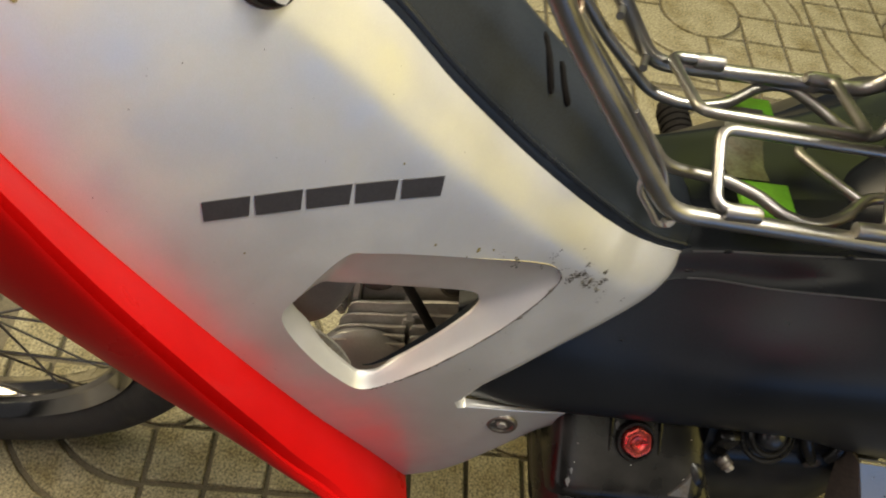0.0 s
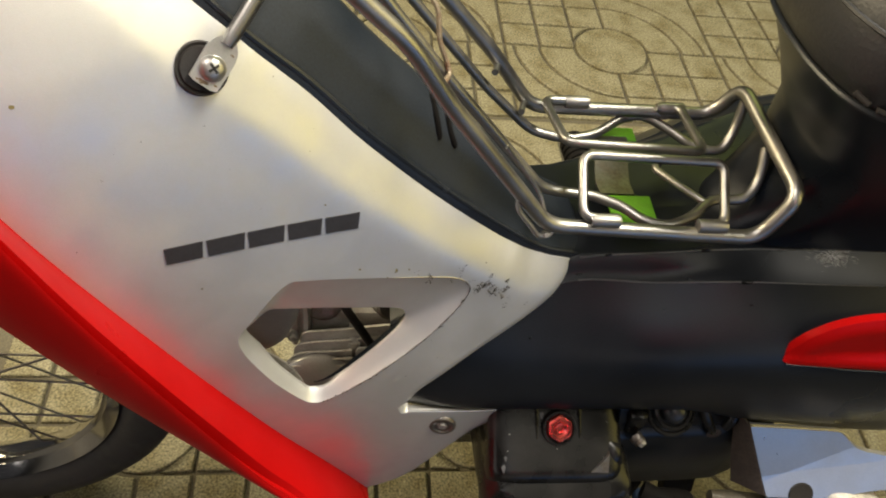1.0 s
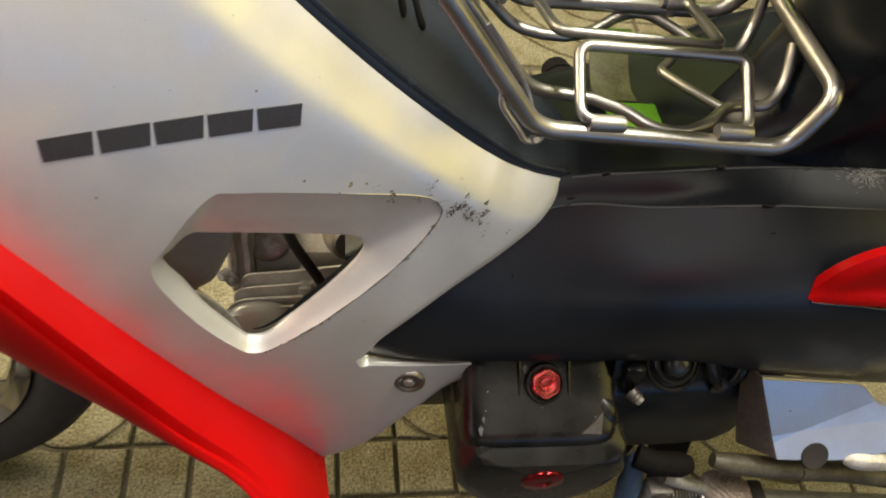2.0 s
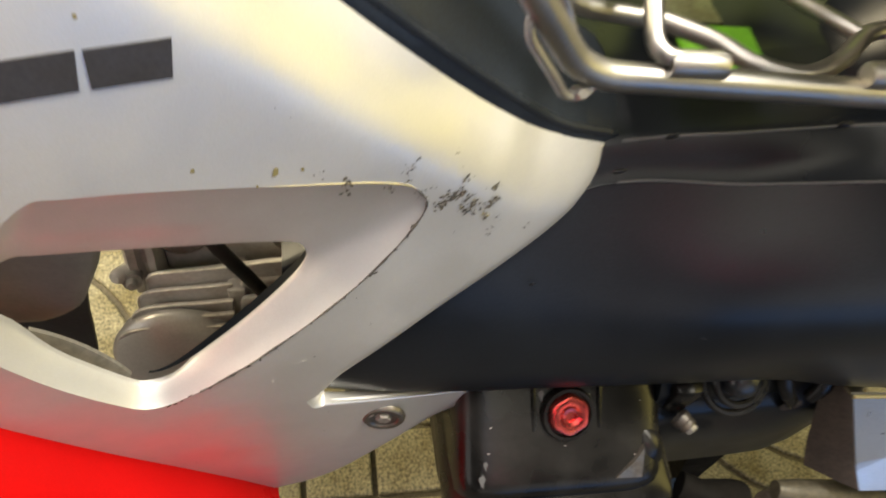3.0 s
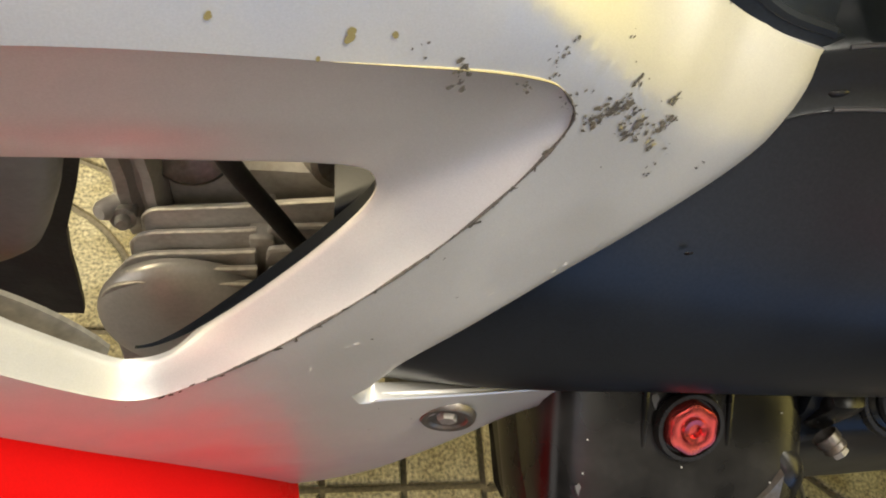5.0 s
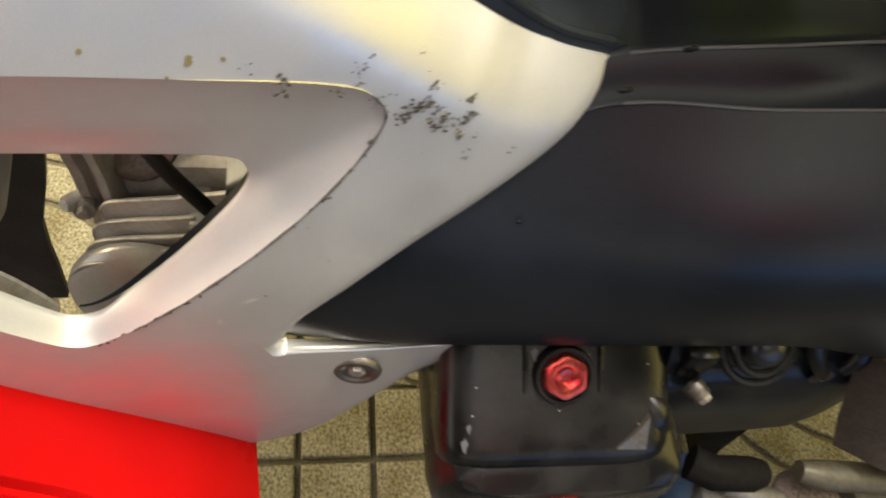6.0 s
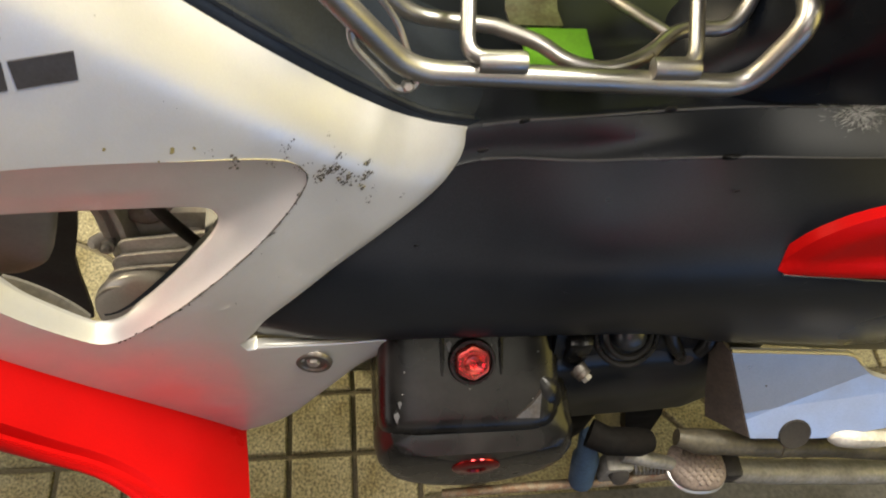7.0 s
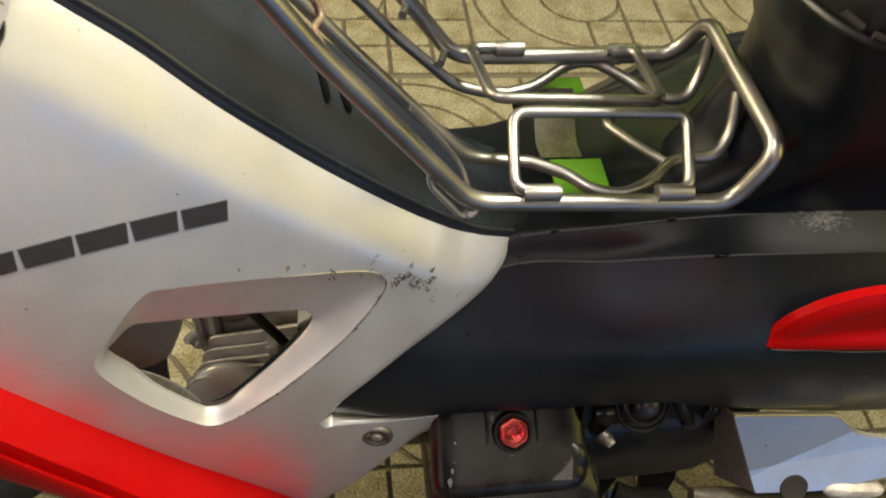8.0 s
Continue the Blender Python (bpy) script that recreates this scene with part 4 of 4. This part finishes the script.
part("return_spring", tube(bmesh.new(), [(0.384 + 0.030 * k / 72, 0.203 + 0.0055 * math.cos(k * math.pi / 4), 0.204 - 0.005 * k / 72 + 0.0055 * math.sin(k * math.pi / 4)) for k in range(73)], 0.0010, 6), STEEL, pedal)
part("dark_link", tube(bmesh.new(), [(0.335, 0.215, 0.262), (0.348, 0.208, 0.262), (0.372, 0.207, 0.259), (0.381, 0.208, 0.257)], lambda k: 0.0105 if k < 0.9 else 0.008, 16), SHADEBLACK, pedal, "dark rubber-sleeved link")

# Right footrest beyond the tunnel: ribbed black rubber on a bar
prof = [(0.0, 0.050), (0.008, 0.049), (0.0130, 0.046), (0.0150, 0.040)]
for k in range(8):
    h = 0.036 - 0.0080 * k
    prof += [(0.0160, h), (0.0160, h - 0.0045), (0.0142, h - 0.0054), (0.0142, h - 0.0072)]
bm = lathe(bmesh.new(), prof + [(0.0142, -0.034), (0.0, -0.034)], (0.317, 0.553, 0.351), (-0.10, 1.0, 0.06), 28)
peg = part("right_footrest", bm, SHADEBLACK, bike, "ribbed black rubber footrest")
part("footrest_bar", tube(bmesh.new(), [(0.322, 0.51, 0.347), (0.325, 0.47, 0.33), (0.325, 0.40, 0.29)], 0.008, 12), SHADEBLACK, peg)

# Cylinder head seen through the vent: rounded plates stacked outwards, the lowest arching over a domed cover
def hood(y, xl, zt, slope, r, x1, low=0.25):
    """Outline of one plate: up its left side, round the corner, along the top to x1."""
    pts = [Vector((xl - 0.004, y, low)), Vector((xl - 0.001, y, zt - 2.2 * r))]
    for k in range(9):
        a = math.pi / 2 * k / 8
        pts.append(Vector((xl + r - r * math.cos(a), y, zt - r + r * math.sin(a))))
    for k in range(1, 7):
        x = xl + r + (x1 - xl - r) * k / 6
        pts.append(Vector((x, y + 0.0004 * math.sin(90 * x), zt + slope * (x - xl - r))))
    return pts + [Vector((x1, y, low))]


bm = block(bmesh.new(), (0.026, 0.336, 0.25), (0.125, 0.42, 0.372), 0.006)
head = part("cylinder_head", bm, CAST, bike, "dusty cast aluminium cylinder head")
for y, xl, zt, slope, r, x1 in ((0.322, 0.0185, 0.3625, 0.16, 0.009, 0.104), (0.317, 0.0125, 0.3525, 0.15, 0.013, 0.0628), (0.3115, 0.0078, 0.3450, 0.13, 0.017, 0.0628), (0.3065, 0.0040, 0.3420, 0.06, 0.019, 0.0632), (0.3020, -0.0005, 0.3385, 0.02, 0.020, 0.0640)):
    bm = bmesh.new()
    edge = hood(y, xl, zt, slope, r, x1)
    small = hood(y, xl + 0.0008, zt - 0.0008, slope, r, x1 - 0.0006)
    core = hood(y, xl + 0.0050, zt - 0.0048, slope, r, x1 - 0.003)
    at = lambda line, dy: [v + Vector((0, dy, 0)) for v in line]
    loft(bm, [at(small, -0.0002), at(edge, 0.0005), at(edge, 0.0020), at(small, 0.0027), at(core, 0.0030), at(core, 0.0062)], True, True)
    part("cooling_fin", bm, CAST, head)
    part("fin_lip", tube(bmesh.new(), [v + Vector((0, 0.0004, 0)) for v in edge[1:-1]], 0.0007, 6), LIP, head)
for y, zt in ((0.317, 0.3600), (0.3115, 0.3520), (0.3065, 0.3440)):
    bm = bmesh.new()
    edge = hood(y, 0.0675, zt, 0.10, 0.003, 0.108)
    small = hood(y, 0.0682, zt - 0.0008, 0.10, 0.003, 0.108)
    core = hood(y, 0.0700, zt - 0.0045, 0.10, 0.003, 0.108)
    loft(bm, [at(small, -0.0002), at(edge, 0.0005), at(edge, 0.0022), at(small, 0.0028), at(core, 0.0031), at(core, 0.0062)], True, True)
    part("cooling_fin", bm, CAST, head)
bm = block(bmesh.new(), (0.060, 0.314, 0.28), (0.070, 0.345, 0.3560), 0.002)
part("fin_bridge", bm, CAST, head)
bm = lathe(bmesh.new(), [(0.0, 0.0052), (0.014, 0.0048), (0.026, 0.0036), (0.033, 0.0016), (0.0368, -0.0008), (0.0382, -0.0030), (0.0382, -0.0055), (0.036, -0.0065), (0.036, -0.012)], (0.0338, 0.2965, 0.3095), (-0.03, -1.0, 0.22), 48)
part("tappet_cover", bm, DOME, head, "round domed cast cover, dull grey with brown dust")
# the bracket and its nut at the head's front, the round intake flange above
bm = loft(bmesh.new(), [[Vector((x + 0.0010 * math.sin(3 * k), y, z)) for x, y in ((0.0085, 0.352), (0.0085, 0.330), (0.0110, 0.326), (0.0150, 0.327), (0.0165, 0.333), (0.0190, 0.333), (0.0205, 0.327), (0.0245, 0.326), (0.0265, 0.330), (0.0265, 0.352))] for k, z in enumerate((0.335, 0.350, 0.362, 0.376, 0.395, 0.410))], True, True)
part("head_lug", bm, CAST, head)
part("stud_nut", lathe(bmesh.new(), [(0, 0.006), (0.0024, 0.006), (0.0032, 0.004), (0.0032, 0.0022), (0.0052, 0.0018), (0.0055, -0.006)], (0.0115, 0.3225, 0.3555), (0.1, -0.8, 0.35), 10), BAR, head, "dull steel stud nut")
part("stud_nut", lathe(bmesh.new(), [(0, 0.004), (0.0030, 0.004), (0.0042, 0.002), (0.0042, -0.012)], (0.0055, 0.3240, 0.3585), (-0.5, -0.7, 0.35), 10), CAST, head)
bm = lathe(bmesh.new(), [(0, 0.003), (0.014, 0.003), (0.0175, 0.002), (0.0185, 0.0), (0.0185, -0.03)], (0.0370, 0.3470, 0.3760), (0.0, -0.62, 0.78), 30)
part("intake_flange", bm, DARKSTEEL, head)
bm = lathe(bmesh.new(), [(0, 0.004), (0.009, 0.004), (0.0115, 0.002), (0.012, -0.03)], (0.094, 0.334, 0.386), (0.2, -0.7, 0.6), 24)
part("carburettor_neck", bm, DARKSTEEL, head, "dark pitted carburettor neck")
bm = tube(bmesh.new(), spline([(0.046, 0.322, 0.440), (0.0525, 0.312, 0.426), (0.0600, 0.308, 0.4100), (0.0710, 0.308, 0.3850), (0.0815, 0.309, 0.3590), (0.0930, 0.314, 0.332)], 6), 0.0037, 12)
part("rubber_hose", bm, RUBBER, bike, "black rubber hose")
bm = tube(bmesh.new(), spline([(0.085, 0.35, 0.43), (0.10, 0.335, 0.41), (0.115, 0.335, 0.38), (0.12, 0.35, 0.35)], 5), 0.006, 10)
part("rubber_hose", bm, RUBBER, bike)
# rounded plastic box and the dark guard plate in front of the engine
side_line = spline([(-0.060, 0.4140), (-0.0180, 0.4136), (-0.0046, 0.4158), (0.0085, 0.4262), (0.0170, 0.4450), (0.0222, 0.4600), (0.0250, 0.4760), (0.0245, 0.5000), (0.0180, 0.5120), (-0.060, 0.5120)], 5)
bm = loft(bmesh.new(), [[Vector((-0.012 + (p.x + 0.012) * f, y, 0.463 + (p.y - 0.463) * f)) for p in side_line] for y, f in ((0.2660, 0.62), (0.2664, 0.80), (0.2680, 0.92), (0.2706, 0.98), (0.2745, 1.0), (0.2850, 0.97), (0.3050, 0.86), (0.3150, 0.70))], True, True)
part("air_box", bm, DUSTY, bike, "dull dark grey rounded plastic box")
bm = loft(bmesh.new(), [[Vector((-0.10, y, 0.41)), Vector((0.0060, y, 0.407)), Vector((-0.0020, y, 0.376)), Vector((-0.0075, y, 0.357)), Vector((-0.0190, y, 0.323)), Vector((-0.0215, y + 0.001, 0.310)), Vector((-0.0240, y + 0.001, 0.2945)), Vector((-0.0268, y + 0.002, 0.2700)), Vector((-0.0320, y + 0.004, 0.235)), Vector((-0.034, y + 0.004, 0.225)), Vector((-0.10, y + 0.004, 0.225))] for y in (0.3335, 0.3375)], True, True)
part("splash_guard", bm, RUBBER, bike, "smooth dark plastic guard plate")
# crescent of the shield's inner wall showing behind the vent's lower front side
rows = []
for k in range(9):
    u = k / 8
    lx, lz = 0.0255 - 0.0290 * u, 0.4020 + 0.0440 * u
    w = 0.0055 * math.sin(math.pi * u) ** 0.8 + 0.0004
    rows.append([Vector((lx - 0.002, 0.2460 + 0.001 * u, lz - 0.004)), Vector((lx + 0.45 * w, 0.2490 + 0.001 * u, lz + 0.9 * w)), Vector((lx + 0.45 * w, 0.2505 + 0.001 * u, lz + 0.9 * w)), Vector((lx - 0.002, 0.2490 + 0.001 * u, lz - 0.004))])
part("vent_inner_wall", loft(bmesh.new(), rows, True, True), BAR, shield, "grey-beige inner wall of the vent")

# Front wheel
HUB = Vector((-0.372, 0.342, 0.279))
bm = lathe(bmesh.new(), [(0.0, 0.045), (0.02, 0.045), (0.03, 0.035), (0.055, 0.03), (0.058, 0.0), (0.055, -0.03), (0.03, -0.035), (0.0, -0.045)], HUB, (0, -1, 0), 32)
wheel = part("front_wheel", bm, CAST, bike, "spoked front wheel with worn black tyre")
bm = bmesh.new()
prof = []
for k in range(18):
    a = 2 * math.pi * k / 18
    prof.append((0.2465 + 0.032 * math.cos(a), 0.034 * math.sin(a)))
rows = [[HUB + Vector((r * math.cos(b), h, r * math.sin(b))) for r, h in prof] for b in [2 * math.pi * k / 96 for k in range(97)]]
loft(bm, rows, True)
bmesh.ops.remove_doubles(bm, verts=bm.verts, dist=1e-5)
part("tyre", bm, RUBBER, wheel, "worn black rubber tyre")
bm = bmesh.new()
prof = [(0.216, -0.021), (0.2185, -0.023), (0.2175, -0.018), (0.209, -0.014), (0.201, -0.008), (0.199, 0.0), (0.201, 0.008), (0.209, 0.014), (0.2175, 0.018), (0.2185, 0.023), (0.216, 0.021), (0.206, 0.012), (0.204, 0.0), (0.206, -0.012)]
rows = [[HUB + Vector((r * math.cos(b), h, r * math.sin(b))) for r, h in prof] for b in [2 * math.pi * k / 96 for k in range(97)]]
loft(bm, rows, True)
bmesh.ops.remove_doubles(bm, verts=bm.verts, dist=1e-5)
part("rim", bm, RIM, wheel, "chromed wheel rim")
for k in range(36):
    a = 2 * math.pi * k / 36
    side = -1 if k % 2 else 1
    b = a + (0.55 if (k // 2) % 2 else -0.55)
    bm = tube(bmesh.new(), [HUB + Vector((0.052 * math.cos(b), 0.026 * side, 0.052 * math.sin(b))), HUB + Vector((0.205 * math.cos(a), 0.004 * side, 0.205 * math.sin(a)))], 0.0013, 6)
    part("spoke", bm, DARKSTEEL, wheel)

# ---- the luggage rack over the tunnel ----
rack = thing("luggage_rack", "chromed tubular luggage rack with folding loops over the tunnel", "rack")
R = 0.0054
outer = fillet([(0.02, 0.283, 0.752), (0.062, 0.285, 0.712), (0.086, 0.285, 0.690), (0.109, 0.285, 0.655), (0.190, 0.285, 0.552), (0.345, 0.285, 0.545), (0.362, 0.291, 0.582), (0.359, 0.408, 0.583), (0.345, 0.411, 0.552), (0.196, 0.411, 0.551), (0.158, 0.411, 0.600), (0.122, 0.411, 0.638), (0.05, 0.411, 0.72)], 0.014)
part("main_tube", tube(bmesh.new(), outer, R, 14), CHROME, rack)
thin = fillet([(0.055, 0.317, 0.718), (0.113, 0.318, 0.645), (0.192, 0.319, 0.552), (0.226, 0.321, 0.546)], 0.012) + spline([(0.232, 0.320, 0.546), (0.251, 0.311, 0.545), (0.264, 0.299, 0.545), (0.281, 0.295, 0.545), (0.300, 0.303, 0.545), (0.318, 0.318, 0.545), (0.330, 0.322, 0.545), (0.346, 0.322, 0.547), (0.357, 0.332, 0.556), (0.361, 0.348, 0.574)], 5)
part("inner_tube", tube(bmesh.new(), thin, 0.0038, 12), CHROME, rack)
thin = fillet([(0.09, 0.398, 0.652), (0.155, 0.398, 0.578), (0.196, 0.394, 0.541), (0.215, 0.389, 0.540)], 0.012) + spline([(0.230, 0.388, 0.540), (0.249, 0.394, 0.541), (0.272, 0.408, 0.545), (0.291, 0.411, 0.546), (0.310, 0.400, 0.543), (0.325, 0.386, 0.541), (0.337, 0.380, 0.541), (0.350, 0.381, 0.543), (0.359, 0.392, 0.556), (0.361, 0.400, 0.576)], 5)
part("inner_tube", tube(bmesh.new(), thin, 0.0038, 12), CHROME, rack)
loop = fillet([(0.238, 0.287, 0.5585), (0.214, 0.287, 0.5585), (0.2175, 0.331, 0.576), (0.321, 0.328, 0.576), (0.3165, 0.286, 0.556), (0.298, 0.286, 0.556)], 0.009)
part("folding_loop", tube(bmesh.new(), loop, 0.0035, 12), CHROME, rack)
loop = fillet([(0.240, 0.409, 0.560), (0.205, 0.409, 0.560), (0.2085, 0.345, 0.574), (0.311, 0.341, 0.574), (0.316, 0.407, 0.559), (0.296, 0.407, 0.559)], 0.009)
part("folding_loop", tube(bmesh.new(), loop, 0.0035, 12), CHROME, rack)
for a, b, y, z in ((0.219, 0.240, 0.286, 0.557), (0.297, 0.318, 0.286, 0.555), (0.222, 0.241, 0.409, 0.559), (0.299, 0.319, 0.408, 0.558)):
    part("hinge_sleeve", tube(bmesh.new(), [(a, y, z), (a + 0.001, y, z), (b - 0.001, y, z), (b, y, z)], lambda k: 0.0050 if 0.01 < k < 0.99 else 0.0046, 14), CHROME, rack)
    bm = block(bmesh.new(), (a + 0.003, y - 0.0026, z - 0.010), (a + 0.010, y + 0.0005, z - 0.002), 0.0008)
    part("hinge_weld", bm, STEEL, rack)
part("hook_rod", tube(bmesh.new(), fillet([(0.303, 0.375, 0.537), (0.288, 0.358, 0.540), (0.300, 0.338, 0.543), (0.316, 0.316, 0.546)], 0.006), 0.0032, 10), CHROME, rack)
part("hook_tip", tube(bmesh.new(), [(0.316, 0.316, 0.546), (0.309, 0.310, 0.546), (0.303, 0.304, 0.545)], 0.0036, 10), CHROME, rack)
# fixing loop at the front foot and wire clips on the legs
part("fixing_eye", tube(bmesh.new(), fillet([(0.166, 0.288, 0.585), (0.165, 0.281, 0.572), (0.178, 0.279, 0.556), (0.184, 0.279, 0.547), (0.194, 0.281, 0.547), (0.193, 0.288, 0.557)], 0.005), 0.0018, 8), STEEL, rack)
part("fixing_nut", lathe(bmesh.new(), [(0, 0.004), (0.0018, 0.004), (0.0026, 0.003), (0.0028, -0.002)], (0.189, 0.281, 0.5475), (0.1, -0.7, 0.6), 6), STEEL, rack)
part("wire_clip", tube(bmesh.new(), spline([(0.098, 0.336, 0.690), (0.104, 0.330, 0.682), (0.106, 0.322, 0.668), (0.113, 0.315, 0.652), (0.110, 0.305, 0.650), (0.118, 0.297, 0.638), (0.125, 0.291, 0.630)], 5), 0.0016, 8), RUST, rack)
part("wire_clip", tube(bmesh.new(), spline([(0.155, 0.303, 0.605), (0.170, 0.303, 0.586), (0.184, 0.302, 0.566), (0.190, 0.296, 0.553)], 5), 0.0014, 8), CHROME, rack)
for x, y, z in ((0.163, 0.408, 0.592), (0.188, 0.404, 0.560)):
    part("leg_clamp", tube(bmesh.new(), [(x - 0.004, y - 0.014, z + 0.002), (x, y, z - 0.001), (x + 0.003, y + 0.004, z - 0.003)], 0.0026, 10), CHROME, rack)

# Folded metal strip with lime ends lying under the rack
bm = bmesh.new()
line = [(0.264, 0.400, 0.5335), (0.262, 0.386, 0.534), (0.259, 0.368, 0.530), (0.257, 0.352, 0.5285), (0.258, 0.340, 0.529)]
rows = []
for x, y, z in line:
    rows.append([Vector((x - 0.013, y, z)), Vector((x + 0.014, y, z)), Vector((x + 0.014, y, z - 0.0015)), Vector((x - 0.013, y, z - 0.0015))])
loft(bm, rows, True, True)
strip = tagged(part("metal_strip", bm, DARKSTEEL), "bent silvery metal strip with lime green ends under the rack", "bracket")
for lo, hi, z in (((0.250, 0.306), (0.284, 0.339), 0.529), ((0.256, 0.396), (0.286, 0.412), 0.533)):
    bm = block(bmesh.new(), (*lo, z - 0.004), (*hi, z), 0.0012)
    part("lime_end", bm, GREEN, strip, "lime green plastic end")

# ---- the pavement ----
ground = tagged(new("ground", bpy.data.meshes.new("ground")), "worn cement paving with dirt in its joints", "ground", kind="structure")
bm = bmesh.new()
loft(bm, [[Vector((x, 0.12, 0.0)), Vector((x, 400, 0.0))] for x in (-400, 0, 400)])
bm.to_mesh(ground.data)
bm.free()
ground.data.materials.append(MORTAR)
ground.location.z = -0.006
road = tagged(new("road", bpy.data.meshes.new("road")), "unseen dark road surface added for the reflections", "road", kind="structure")
bm = loft(bmesh.new(), [[Vector((x, -400, -0.13)), Vector((x, 0.0, -0.13)), Vector((x, 0.125, -0.13))] for x in (-400, 0, 400)])
bm.to_mesh(road.data)
bm.free()
road.data.materials.append(ASPHALT)
kerb = tagged(new("kerb", bpy.data.meshes.new("kerb")), "unseen dark kerb added along the pavement edge", "kerb", kind="structure")
bm = loft(bmesh.new(), [[Vector((x, 0.232, -0.02)), Vector((x, 0.232, 0.004)), Vector((x, 0.142, 0.003)), Vector((x, 0.124, -0.012)), Vector((x, 0.120, -0.14))] for x in (-40, 0, 40)])
bmesh.ops.recalc_face_normals(bm, faces=bm.faces)
bm.to_mesh(kerb.data)
bm.free()
kerb.data.materials.append(KERB)

TILE, G = 0.408, 0.0034
CELL = TILE / 6


def raised(bm, ring, deep=0.0065):
    """A chamfered piece of the tile: its outline on top, sloping to the joint."""
    n = len(ring)
    cx, cy = sum(p[0] for p in ring) / n, sum(p[1] for p in ring) / n

    def inset(d):
        out = []
        for i in range(n):
            a, b, c = ring[i - 1], ring[i], ring[(i + 1) % n]
            u = Vector((b[0] - a[0], b[1] - a[1])).normalized()
            v = Vector((c[0] - b[0], c[1] - b[1])).normalized()
            m = Vector((-u.y - v.y, u.x + v.x))
            m = m.normalized() / max(0.35, m.length / 2)
            out.append((b[0] + m.x * d, b[1] + m.y * d))
        return out

    lower, edge, upper = inset(G * 0.75), inset(G), inset(G + 0.0016)
    L = [bm.verts.new((x, y, -deep)) for x, y in lower]
    E = [bm.verts.new((x, y, -0.0012)) for x, y in edge]
    U = [bm.verts.new((x, y, 0.0)) for x, y in upper]
    for A, B in ((L, E), (E, U)):
        for i in range(n):
            j = (i + 1) % n
            bm.faces.new((A[i], A[j], B[j], B[i]))
    bm.faces.new(U)


def arc_pts(r, a0, a1, n):
    return [(3 * CELL + r * CELL * math.cos(a0 + (a1 - a0) * k / n), 3 * CELL + r * CELL * math.sin(a0 + (a1 - a0) * k / n)) for k in range(n + 1)]


def tile_mesh():
    """Six by six cells: a disc in the middle, squares in two quarters and rings in the other two."""
    bm = bmesh.new()
    raised(bm, arc_pts(1.04, 0, 2 * math.pi, 28)[:-1])
    for quarter in range(4):
        a0 = quarter * math.pi / 2
        if quarter % 2 == 0:
            raised(bm, arc_pts(1.04, a0, a0 + math.pi / 2, 7)[::-1] + arc_pts(2.05, a0, a0 + math.pi / 2, 10))
            raised(bm, arc_pts(2.05, a0, a0 + math.pi / 2, 10)[::-1] + arc_pts(2.75, a0, a0 + math.pi / 2, 10))
            s = (1, 1) if quarter == 0 else (-1, -1)
            corner = (3 * CELL + s[0] * 3 * CELL, 3 * CELL + s[1] * 3 * CELL)
            first, last = arc_pts(2.75, a0, a0 + math.pi / 2, 1)
            ea = (corner[0], 3 * CELL) if quarter == 0 else (0, 3 * CELL)
            eb = (3 * CELL, corner[1]) if quarter == 0 else (3 * CELL, 0)
            raised(bm, arc_pts(2.75, a0, a0 + math.pi / 2, 10)[::-1] + [ea, corner, eb])
        else:
            sx, sy = (-1, 1) if quarter == 1 else (1, -1)
            for i in range(3):
                for j in range(3):
                    x0, x1 = sorted((3 * CELL + sx * i * CELL, 3 * CELL + sx * (i + 1) * CELL))
                    y0, y1 = sorted((3 * CELL + sy * j * CELL, 3 * CELL + sy * (j + 1) * CELL))
                    if i == 0 and j == 0:
                        c0 = 3 * CELL
                        far = (c0 + sx * CELL, c0 + sy * CELL)
                        arc = [(x, y) for x, y in arc_pts(1.04, a0 + 0.25, a0 + math.pi / 2 - 0.25, 5)]
                        raised(bm, [far] + arc[::-1])
                    else:
                        raised(bm, [(x0, y0), (x1, y0), (x1, y1), (x0, y1)])
    me = bpy.data.meshes.new("paving_tile")
    bmesh.ops.recalc_face_normals(bm, faces=bm.faces)
    bm.to_mesh(me)
    bm.free()
    me.materials.append(PAVE)
    return me


mesh = tile_mesh()
# middle of each tile, its size and quarter turn: large ones beyond, smaller ones under the motorcycle
PLACES = [((0.6105 + 0.466 * i, 1.289 + 0.466 * j), 0.466, 0 if (i + j) % 2 == 0 or j == 0 else 90) for j in range(7) for i in range(-8, 9)]
PLACES += [((-0.19 + 0.425 * i, 0.836), 0.425, 90 if i % 2 == 0 else 0) for i in range(-7, 11)]
PLACES += [((-0.19 + 0.425 * i, 0.42), 0.400, 90 if i % 2 else 0) for i in range(-7, 11)]
for (x, y), size, turn in PLACES:
    t = new("paving_tile", mesh)
    t.parent = ground
    t.matrix_basis = Matrix.Translation((x, y, 0.006 + random.uniform(-0.0006, 0.0006))) @ Matrix.Rotation(radians(turn + random.uniform(-0.2, 0.2)), 4, "Z") @ Matrix.Diagonal((size / TILE, size / TILE, 1, 1)) @ Matrix.Translation((-TILE / 2, -TILE / 2, 0))
